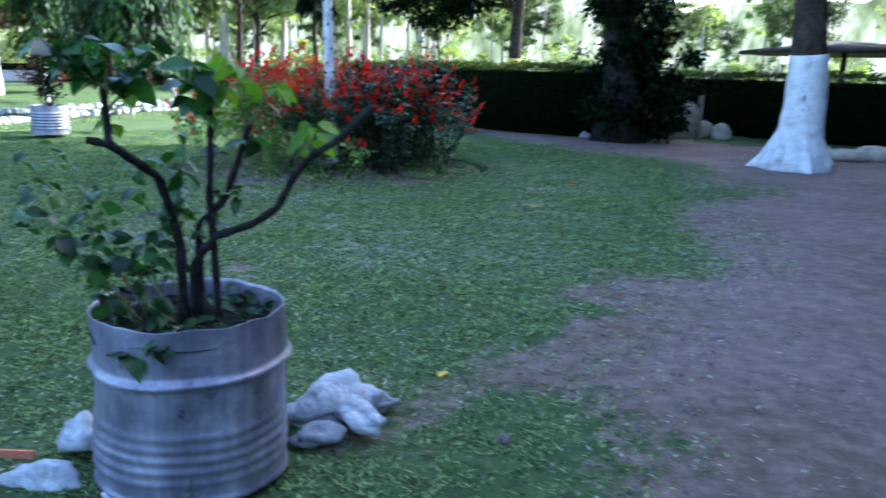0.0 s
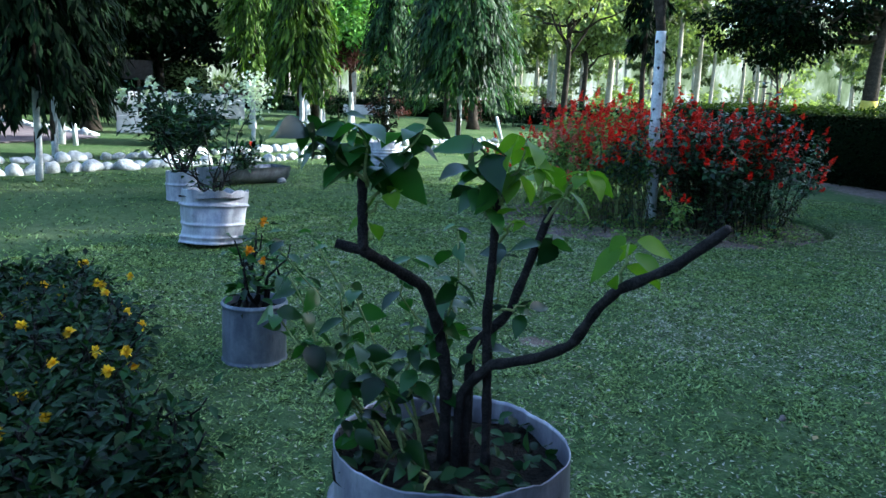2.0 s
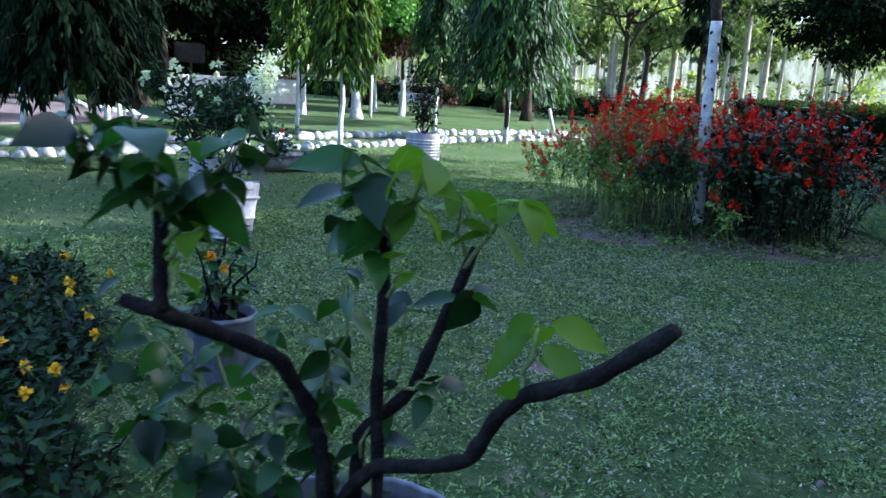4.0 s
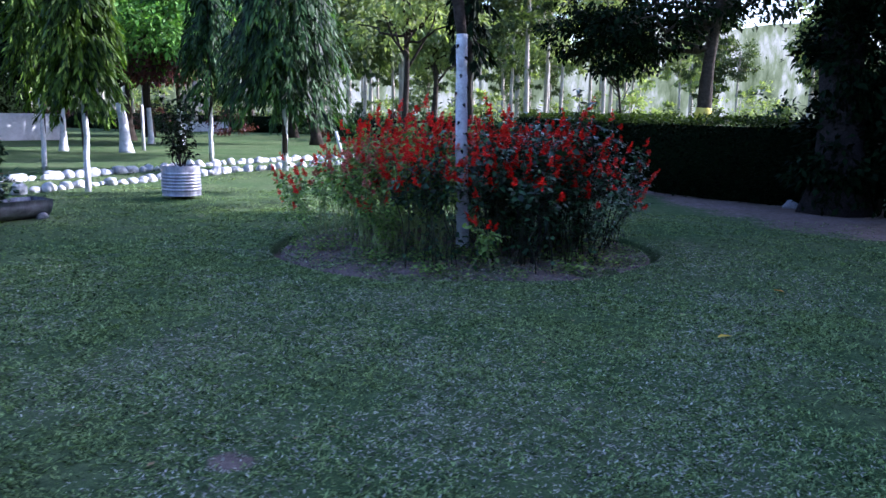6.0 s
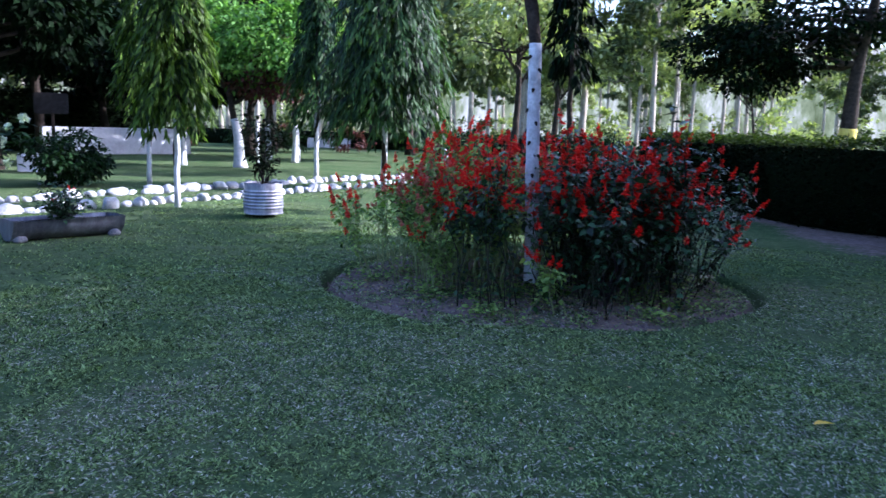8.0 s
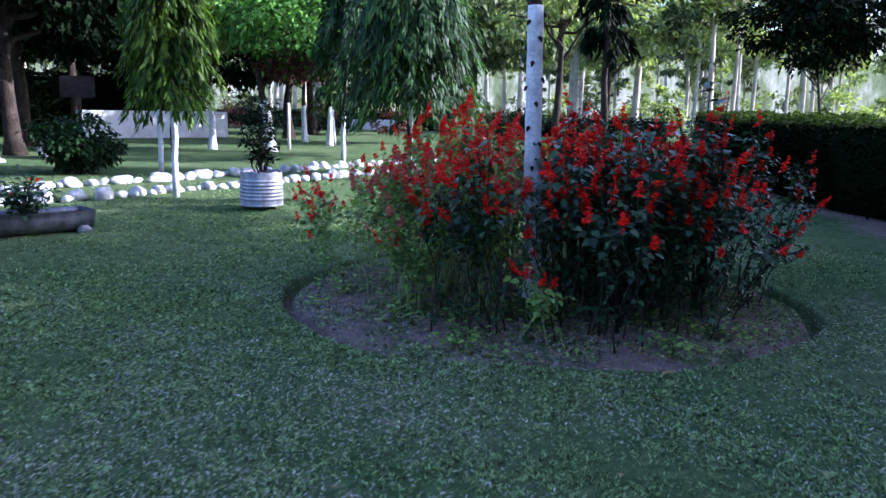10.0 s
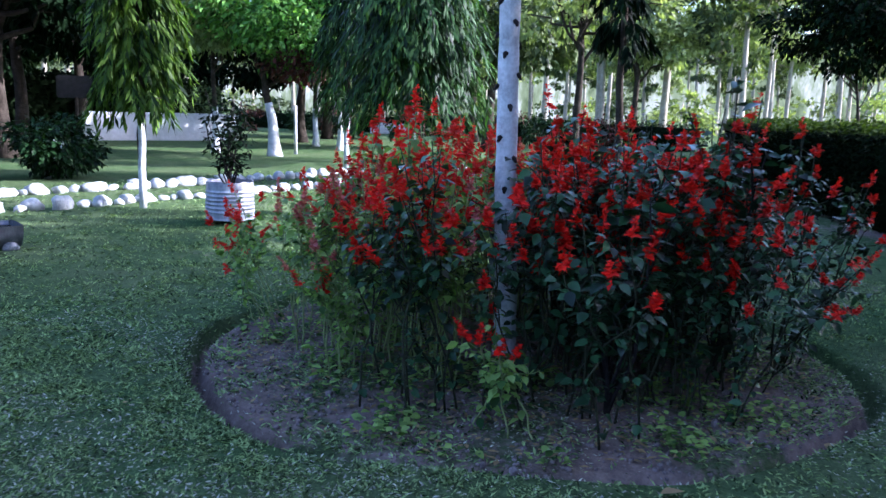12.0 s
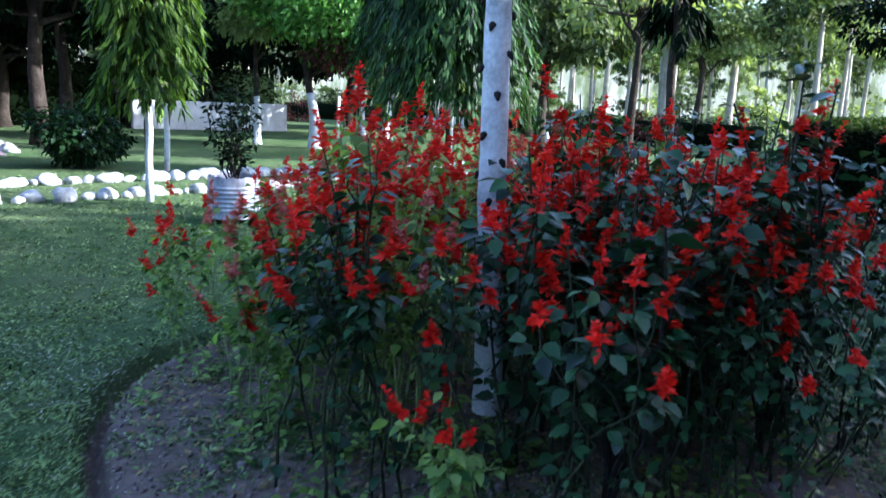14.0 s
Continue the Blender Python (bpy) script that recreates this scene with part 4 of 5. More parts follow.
# ---- drums and pots ----
def lathe(profile, segs, dents, seed, ripple=0.0, close=False):
    """Surface of revolution with dents; profile of (r, z)."""
    pr = np.array(profile)
    a = np.linspace(0, 2 * np.pi, segs, endpoint=False)
    v = []
    off = Vector((seed * 2.1, seed, 0))
    for i, (r, z) in enumerate(pr):
        for t in a:
            d = noise.noise(Vector((math.cos(t) * 1.7, math.sin(t) * 1.7, z * 4)) + off) * dents
            rim = ripple * (noise.noise(Vector((math.cos(t) * 3, math.sin(t) * 3, 9)) + off) + 0.6 * noise.noise(Vector((math.cos(t) * 14, math.sin(t) * 14, 3)) + off)) if z > pr[:, 1].max() - 0.03 else 0
            v.append(((r + d) * math.cos(t), (r + d) * math.sin(t), z + rim))
    f = []
    for i in range(len(pr) - 1):
        for j in range(segs):
            k = (j + 1) % segs
            f.append((i * segs + j, i * segs + k, (i + 1) * segs + k, (i + 1) * segs + j))
    return np.array(v), np.array(f)


def disc_soil(r, z, seed):
    v, f = [(0, 0, z + 0.02)], []
    rings, segs = 7, 36
    for i in range(1, rings + 1):
        for j in range(segs):
            t, q = 2 * math.pi * j / segs, r * i / rings
            v.append((q * math.cos(t), q * math.sin(t), z + 0.035 * noise.noise(Vector((q * 9 * math.cos(t), q * 9 * math.sin(t), seed)))))
    for j in range(segs):
        f.append((0, 1 + j, 1 + (j + 1) % segs))
    for i in range(rings - 1):
        for j in range(segs):
            p, q, k = 1 + i * segs, 1 + (i + 1) * segs, (j + 1) % segs
            f += [(p + j, q + j, q + k), (p + j, q + k, p + k)]
    return np.array(v), np.array(f)


def drum(name, label, x, y, z, r, h, material, ribs, dents, seed, tilt=(0, 0), taper=0.0, soil_drop=0.06, ripple=0.012, group="", rib=0.012):
    e = empty(name, x, y, z)
    e.matrix_world = pose(x, y, z, tilt[0], tilt[1], seed * 40)
    tagged(e, label, "planter", group)
    prof = [(r * 0.1, 0.0), (r * 0.97, 0.0), (r + 0.006, 0.004), (r + 0.006, 0.014), (r, 0.02)]
    zs = np.linspace(0.03, h - 0.004, 64)
    for q in zs:
        bump = sum(rib * s * math.exp(-((q - c) / w) ** 2) for c, w, s in ribs)
        prof.append((r + bump + taper * (q / h), q))
    rt = r + taper
    prof += [(rt + 0.001, h), (rt - 0.003, h), (rt - 0.004, h - 0.01), (rt - 0.005, h - soil_drop - 0.03)]
    body = place("body", mesh_from("body", *lathe(prof, 96, dents, seed, ripple)), material, e, smooth=True)
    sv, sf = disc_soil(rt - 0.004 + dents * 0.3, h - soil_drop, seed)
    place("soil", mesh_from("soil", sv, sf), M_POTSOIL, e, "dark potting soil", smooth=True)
    return e


drum("drum_planter", "cut-down weathered steel drum used as a planter on the lawn", -0.295, 1.785, 0.03, 0.287, 0.535, M_DRUM,
     [(0.372, 0.011, 1.3), (0.07, 0.012, 0.45), (0.105, 0.012, 0.55), (0.14, 0.012, 0.55), (0.175, 0.012, 0.5), (0.21, 0.012, 0.4)], 0.017, 1, ripple=0.009, group="drum planters", rib=0.014)
drum("drum_planter", "silver corrugated steel drum planter standing near the stone border", -7.75, 11.98, 0.06, 0.292, 0.475, M_PAINTED_DRUM,
     [(0.1, 0.014, 1), (0.15, 0.014, 1), (0.2, 0.014, 1), (0.25, 0.014, 1), (0.3, 0.014, 1), (0.35, 0.014, 0.8)], 0.01, 2, ripple=0.02, group="drum planters")
drum("drum_planter", "dented white-painted drum planter standing tilted on the lawn", -4.8, 5.2, 0.01, 0.27, 0.47, M_PAINTED_DRUM,
     [(0.34, 0.012, 1.7), (0.17, 0.012, 0.9), (0.06, 0.012, 0.7)], 0.045, 3, (0, 5), 0.015, ripple=0.03, group="drum planters")
drum("white_pot", "small white-painted metal pot standing on the lawn", -7.2, 6.95, 0.0, 0.19, 0.36, M_PAINTED_DRUM, [(0.2, 0.012, 1)], 0.01, 4)
drum("pipe_planter", "galvanised pipe section used as a planter", -2.25, 3.12, 0.0, 0.162, 0.32, M_PIPE, [(0.305, 0.01, 0.7)], 0.002, 5, soil_drop=0.05, ripple=0.0)

# trough planter: a half drum lying on its side
tr = empty("trough_planter", -7.95, 8.75)
tr.matrix_world = pose(-7.95, 8.75, 0, 0, 0, 78)
tagged(tr, "weathered half-drum trough planter lying on the lawn", "planter")
tv, tf = [], []
for s_, (r1, flip) in enumerate(((0.25, 0), (0.235, 1))):
    for xx in (-0.65, -0.2, 0.25, 0.65):
        for j in range(13):
            a = math.pi + math.pi * j / 12
            tv.append((xx * (1 if not s_ else 0.97), r1 * math.cos(a), 0.25 + r1 * math.sin(a) + 0.006 * math.sin(j * 3 + xx * 9)))
for s_ in range(2):
    for i in range(3):
        for j in range(12):
            p = s_ * 52 + i * 13 + j
            tf.append((p, p + 13, p + 14, p + 1) if not s_ else (p, p + 1, p + 14, p + 13))
for i in range(3):
    for j in (0, 12):
        p = i * 13 + j
        tf.append((p, p + 13, p + 65, p + 52))
place("body", mesh_from("body", np.array(tv), np.array(tf)), M_PIPE, tr, smooth=True)
for xx in (-0.65, 0.65):
    ev = [(xx, 0, 0.26)] + [(xx, 0.25 * math.cos(math.pi + math.pi * j / 12), 0.25 + 0.25 * math.sin(math.pi + math.pi * j / 12)) for j in range(13)]
    ev += [(a - math.copysign(0.012, xx), b_, c_) for a, b_, c_ in ev]
    ef = [(0, j, j + 1) for j in range(1, 13)] + [(14, 15 + j, 14 + j) for j in range(1, 13)]
    place("end_plate", mesh_from("end_plate", np.array(ev), np.array(ef)), M_PIPE, tr)
place("soil", mesh_from("soil", np.array([(-0.63, -0.22, 0.2), (0.63, -0.22, 0.2), (0.63, 0.22, 0.2), (-0.63, 0.22, 0.2), (0, 0, 0.23)]), np.array([(0, 1, 4), (1, 2, 4), (2, 3, 4), (3, 0, 4)])), M_POTSOIL, tr)
for i, (a, b_) in enumerate(((-0.55, 0.16), (-0.55, -0.16), (0.55, 0.16), (0.55, -0.16))):
    ob = place("foot", stone_mesh(400 + i, 0.08, 0.06, 0.06), M_GREY_STONE, tr, "small stone under the trough")
    ob.matrix_basis = pose(a, b_, 0.03)


# ---- potted plants ----
def bushy_plant(name, label, x, y, z, stems, height, spread, n, size, leaf, seed, flower=None, low=0.3, category="potted plant"):
    e = empty(name, x, y, z)
    tagged(e, label, category)
    g = np.random.default_rng(seed)
    tubes, ps, axs, fl = [], [], [], []
    for i in range(stems):
        a = g.uniform(0, 2 * np.pi)
        tip = np.array([math.cos(a) * spread * g.uniform(0.3, 1), math.sin(a) * spread * g.uniform(0.3, 1), height * g.uniform(0.65, 1)])
        line = bent((g.normal(0, 0.03), g.normal(0, 0.03), -0.03), tip, 7, 0.06, seed * 9 + i)
        tubes.append(tube_arrays(line, np.linspace(0.012, 0.003, 7), 5))
        t = g.uniform(low, 1, n // stems)
        p = np.stack([np.interp(t, np.linspace(0, 1, 7), line[:, k]) for k in range(3)], 1)
        d = unit(g.normal(0, 1, (len(p), 3)) * [1, 1, 0.5])
        ps.append(p + d * g.uniform(0.01, spread * 0.35, (len(p), 1)))
        axs.append(d)
        fl.append(line[-1])
    p, ax = np.concatenate(ps), np.concatenate(axs)
    L = size * g.uniform(0.6, 1.25, len(p))
    for tb in tubes:
        place("stem", mesh_from("stem", *tb), M_BRANCH, e)
    place("leaves", mesh_from("leaves", *leaf_arrays(p, ax + [0, 0, 0.1], g.normal(0, 0.35, (len(p), 3)) + [0, 0, 1], L, L * 0.55)), leaf, e)
    if flower:
        mt, count, fs, petals = flower
        for i in range(count):
            c = fl[i % len(fl)] + g.normal(0, spread * 0.22, 3) * [1, 1, 0.8]
            q = np.tile(c, (petals, 1))
            qa = g.normal(0, 1, (petals, 3)) + [0, 0, 0.7]
            place("flower", mesh_from("flower", *leaf_arrays(q, qa, g.normal(0, 0.5, q.shape) + [0, 0, 1], np.full(petals, fs), np.full(petals, fs * 0.8))), mt, e)
    return e


bushy_plant("rose_shrub", "tall leafy rose shrub growing in the silver drum", -7.75, 11.98, 0.45, 11, 1.28, 0.36, 760, 0.085, M_SHADED, 501, low=0.25)
bushy_plant("flowering_shrub", "shrub with clusters of white flowers in the small white pot", -7.2, 6.95, 0.31, 14, 1.1, 0.66, 1100, 0.09, M_BUSH, 502, (M_WHITE_PETAL, 26, 0.06, 14))
bushy_plant("trough_plant", "low leafy plant growing in the trough", -7.95, 8.75, 0.2, 12, 0.42, 0.36, 520, 0.08, M_SALVIA_SHADED, 503, (M_RED, 3, 0.04, 6), 0.15)
bushy_plant("rose_bush", "thin thorny rose bush with sparse leaves in the white drum", -4.8, 5.2, 0.41, 9, 0.45, 0.32, 150, 0.06, M_BUSH, 504, low=0.3)
spray = empty("flower_spray", -4.72, 5.2, 0.38)
tagged(spray, "tall thin stems with a dense white flower panicle", "flower")
g = np.random.default_rng(517)
for k, tip in enumerate(((0.36, 0.1, 0.95), (0.12, 0.05, 0.7), (-0.15, 0.0, 0.6))):
    place("stem", mesh_from("stem", *tube_arrays(bent((0.02 * k, 0, -0.04), tip, 7, 0.03, 518 + k), np.linspace(0.008, 0.003, 7), 5)), M_BRANCH, spray)
q = g.normal(0, 1, (340, 3)) * [0.055, 0.055, 0.1] + [0.37, 0.1, 0.97]
tagged(place("panicle", mesh_from("panicle", *leaf_arrays(q, g.normal(0, 1, q.shape), g.normal(0, 0.5, q.shape) + [0, 0, 1], np.full(340, 0.035), np.full(340, 0.028))), M_WHITE_PETAL, spray, "dense white flower panicle"), kind="stuff")
q = g.normal(0, 1, (60, 3)) * [0.2, 0.08, 0.12] + [0.12, 0.05, 0.6]
place("leaves", mesh_from("leaves", *leaf_arrays(q, g.normal(0, 1, q.shape), g.normal(0, 0.4, q.shape) + [0, 0, 1], g.uniform(0.05, 0.1, 60), g.uniform(0.03, 0.05, 60))), M_BUSH, spray)
bushy_plant("marigold_plant", "sparse marigold with orange flowers in the pipe planter", -2.25, 3.12, 0.27, 8, 0.42, 0.24, 130, 0.08, M_PLANT, 505, (M_ORANGE, 3, 0.03, 16), 0.3)


# ---- the pruned plant in the drum ----
pl = empty("pruned_shrub", -0.295, 1.785, 0.5)
tagged(pl, "pruned shrub with dark bare branches and ovate green leaves", "shrub")
PO = np.array([-0.295, 1.785, 0.5])
BRANCHES = {
    "long": ([(-0.27, 1.77, 0.5), (-0.26, 1.76, 0.70), (-0.18, 1.742, 0.788), (-0.056, 1.726, 0.836), (0.042, 1.676, 0.898), (0.102, 1.635, 0.992), (0.152, 1.603, 1.046), (0.257, 1.557, 1.107), (0.352, 1.519, 1.193)], 0.016, 0.012),
    "stem": ([(-0.20, 1.79, 0.5), (-0.20, 1.78, 0.71), (-0.205, 1.77, 0.90), (-0.19, 1.757, 1.05), (-0.182, 1.748, 1.17)], 0.015, 0.012),
    "fork": ([(-0.26, 1.79, 0.5), (-0.25, 1.78, 0.68), (-0.247, 1.78, 0.81), (-0.181, 1.832, 0.89), (-0.152, 1.872, 1.011), (-0.123, 1.914, 1.138)], 0.017, 0.012),
    "bent": ([(-0.30, 1.76, 0.5), (-0.288, 1.742, 0.739), (-0.30, 1.72, 0.85), (-0.288, 1.629, 0.977), (-0.305, 1.518, 1.039), (-0.312, 1.438, 1.081), (-0.361, 1.414, 1.093)], 0.02, 0.013),
    "upright": ([(-0.315, 1.44, 1.08), (-0.32, 1.445, 1.14), (-0.329, 1.453, 1.226)], 0.014, 0.0125),
}
for key, (line, r0, r1) in BRANCHES.items():
    q = np.array(line) - PO
    tt = np.linspace(0, 1, 4 * len(q))
    qq = np.stack([np.interp(tt, np.linspace(0, 1, len(q)), q[:, i]) for i in range(3)], 1)
    place("branch", mesh_from("branch", *tube_arrays(qq, 0.78 * np.linspace(r0, r1, len(qq)) * (1 + 0.12 * np.sin(np.arange(len(qq)) * 2.1)), 10, 0.1, len(q))), M_BRANCH, pl, smooth=True)
# leafy shoots: from, to, leaves, length of leaf, young
SHOOTS = [
    ((-0.31, 1.97, 1.16), (-0.43, 1.92, 1.27), 6, 0.105, 0), ((-0.31, 1.97, 1.15), (-0.36, 1.96, 1.28), 5, 0.1, 0), ((-0.31, 1.97, 1.12), (-0.22, 2.03, 1.27), 7, 0.11, 0), ((-0.31, 1.97, 1.16), (-0.30, 1.92, 1.27), 4, 0.1, 0),
    ((-0.305, 1.97, 1.10), (-0.25, 1.98, 1.15), 3, 0.07, 1), ((-0.30, 1.97, 1.05), (-0.36, 2.02, 1.10), 3, 0.06, 1),
    ((-0.175, 2.27, 1.11), (-0.22, 2.25, 1.23), 8, 0.12, 0), ((-0.175, 2.27, 1.10), (-0.13, 2.30, 1.24), 7, 0.11, 1), ((-0.18, 2.27, 1.06), (-0.21, 2.24, 1.14), 3, 0.09, 0),
    ((-0.13, 2.42, 1.07), (-0.14, 2.40, 1.18), 5, 0.09, 1), ((-0.13, 2.42, 1.05), (-0.05, 2.44, 1.17), 5, 0.09, 1), ((-0.15, 2.40, 0.98), (-0.11, 2.42, 1.02), 3, 0.09, 0),
    ((0.152, 2.128, 0.99), (0.16, 2.14, 1.075), 5, 0.09, 1),
    ((-0.36, 2.25, 0.47), (-0.47, 2.16, 0.76), 6, 0.09, 0), ((-0.40, 2.22, 0.47), (-0.58, 2.11, 0.74), 7, 0.10, 0), ((-0.42, 2.20, 0.47), (-0.66, 2.10, 0.80), 7, 0.09, 0),
    ((-0.42, 2.24, 0.47), (-0.68, 2.12, 0.96), 7, 0.085, 0), ((-0.38, 2.25, 0.47), (-0.60, 2.16, 0.98), 6, 0.08, 0), ((-0.36, 2.28, 0.47), (-0.40, 2.26, 0.95), 8, 0.085, 0),
    ((-0.32, 2.30, 0.47), (-0.31, 2.33, 1.02), 8, 0.075, 0), ((-0.30, 2.28, 0.47), (-0.31, 2.28, 0.84), 6, 0.085, 0), ((-0.34, 2.24, 0.47), (-0.37, 2.22, 0.80), 6, 0.09, 0),
    ((-0.28, 2.32, 0.47), (-0.21, 2.37, 0.97), 7, 0.08, 0), ((-0.33, 2.20, 0.47), (-0.41, 2.17, 0.68), 5, 0.09, 0), ((-0.20, 2.30, 0.85), (-0.14, 2.36, 0.86), 3, 0.08, 0),
    ((-0.40, 2.20, 0.47), (-0.48, 2.12, 0.58), 5, 0.09, 0), ((-0.28, 2.18, 0.47), (-0.30, 2.10, 0.56), 6, 0.085, 0), ((-0.26, 2.16, 0.48), (-0.24, 2.02, 0.46), 6, 0.085, 0), ((-0.36, 2.14, 0.48), (-0.33, 2.02, 0.44), 5, 0.09, 0),
    ((-0.44, 2.26, 0.47), (-0.72, 2.20, 0.88), 7, 0.085, 0), ((-0.42, 2.28, 0.47), (-0.55, 2.24, 0.86), 6, 0.08, 0),
    ((-0.17, 2.27, 1.02), (-0.12, 2.24, 1.08), 3, 0.08, 1), ((-0.30, 2.27, 0.7), (-0.26, 2.24, 0.92), 6, 0.08, 0),
]
g = np.random.default_rng(77)
shoots, old, young = [], [], []
for i, (a, b_, n, size, fresh) in enumerate(SHOOTS):
    off = np.array([0, -0.525, 0.055]) - PO
    line = bent(np.array(a) + off, np.array(b_) + off, 6, 0.05, 900 + i)
    place("shoot", mesh_from("shoot", *tube_arrays(line, np.linspace(0.0045, 0.0022, 6), 5)), M_STEM, pl, smooth=True)
    n, size = int(n * (1.5 if fresh else 2.0)), size * (0.86 if fresh else 0.8)
    t = np.concatenate([np.linspace(0.4, 0.95, max(1, n - 3)), np.full(min(3, n), 1.0)])
    p = np.stack([np.interp(t, np.linspace(0, 1, 6), line[:, k]) for k in range(3)], 1)
    ang = np.arange(len(t)) * 2.4 + g.uniform(0, 6)
    p += g.normal(0, 0.008, p.shape)
    ax = np.stack([np.cos(ang), np.sin(ang), g.uniform(-0.75, 0.25, len(t))], 1)
    L = size * g.uniform(0.55, 1.25, len(t))
    arr = leaf_arrays(p, ax, g.normal(0, 0.4, (len(t), 3)) + [0, 0, 1], L, L * g.uniform(0.5, 0.66, len(t)), fine="high", droop=0.35, fold=0.22)
    (young if fresh else old).append(arr)
# small weeds on the drum's soil
n = 150
a, r = g.uniform(0, 2 * np.pi, n), 0.26 * g.uniform(0.1, 1, n) ** 0.5
wp = np.stack([np.cos(a) * r, np.sin(a) * r, g.uniform(0.0, 0.05, n)], 1)
weeds = leaf_arrays(wp, g.normal(0, 1, (n, 3)) * [1, 1, 0.3] + [0, 0, 0.3], g.normal(0, 0.3, (n, 3)) + [0, 0, 1], g.uniform(0.025, 0.055, n), g.uniform(0.02, 0.035, n), fine=True)
place("leaves", mesh_from("leaves", *join(old)), M_PLANT, pl, smooth=True)
place("young_leaves", mesh_from("young_leaves", *join(young)), M_YOUNG, pl, "lime-green young leaves", smooth=True)
wd = place("weeds", mesh_from("weeds", *weeds), M_BUSH, None, "small weeds sprouting from the drum soil", smooth=True)
wd.matrix_world = pose(-0.295, 1.785, 0.5)
tagged(wd, category="weeds", kind="stuff")

# whitewashed and grey stones round the drum, and a brick
for i, (x, y, sx, sy, sz, z, rz, white) in enumerate((
        (0.06, 2.66, 0.14, 0.08, 0.07, 0.10, 35, 1), (0.17, 2.58, 0.13, 0.055, 0.05, 0.075, -38, 1), (0.16, 2.74, 0.07, 0.05, 0.045, 0.07, 10, 1), (0.05, 2.47, 0.09, 0.06, 0.045, 0.03, 20, 0),
        (0.2, 2.78, 0.08, 0.05, 0.04, 0.04, 20, 0), (-0.68, 2.25, 0.07, 0.055, 0.065, 0.06, 60, 1), (-0.69, 2.03, 0.11, 0.06, 0.05, 0.02, 10, 1), (-0.38, 1.99, 0.06, 0.045, 0.04, 0.0, 0, 1), (0.0, 2.62, 0.1, 0.1, 0.05, 0.02, 0, 0))):
    ob = place("loose_stone", stone_mesh(600 + i, sx, sy, sz, 0.5, 3), M_STONE if white else M_GREY_STONE, label="whitewashed stone lying against the drum" if white else "grey stone lying beside the drum")
    ob.matrix_world = pose(x - 0.02, y - 0.44, z, 0, 6 * (i % 3), rz)
    tagged(ob, category="stone", group="stones round the drum")
ob = block("brick", "orange-red brick lying in the grass beside the drum", "brick", -0.92, 1.72, 0.24, 0.07, 0.06, 8, M_BRICK)

# ---- yellow flower clump ----
for i in range(330):
    g2 = np.random.default_rng(700 + i)
    x, y = g2.uniform(-4.4, -1.2), g2.uniform(1.2, 3.5)
    if y > 1.75 + 0.62 * (-x - 1.2) or (x > -2.5 and y > 2.6) or x > -1.35:
        continue
    bushy_plant("chrysanthemum", "dark-leaved chrysanthemum plant with small yellow flowers", x, y, 0, 5, g2.uniform(0.15, 0.29), 0.24, 170, 0.06, M_BUSH, 710 + i,
                (M_YELLOW, int(g2.integers(1, 4)), 0.032, 22) if i % 6 == 0 else None, 0.1, "flower")

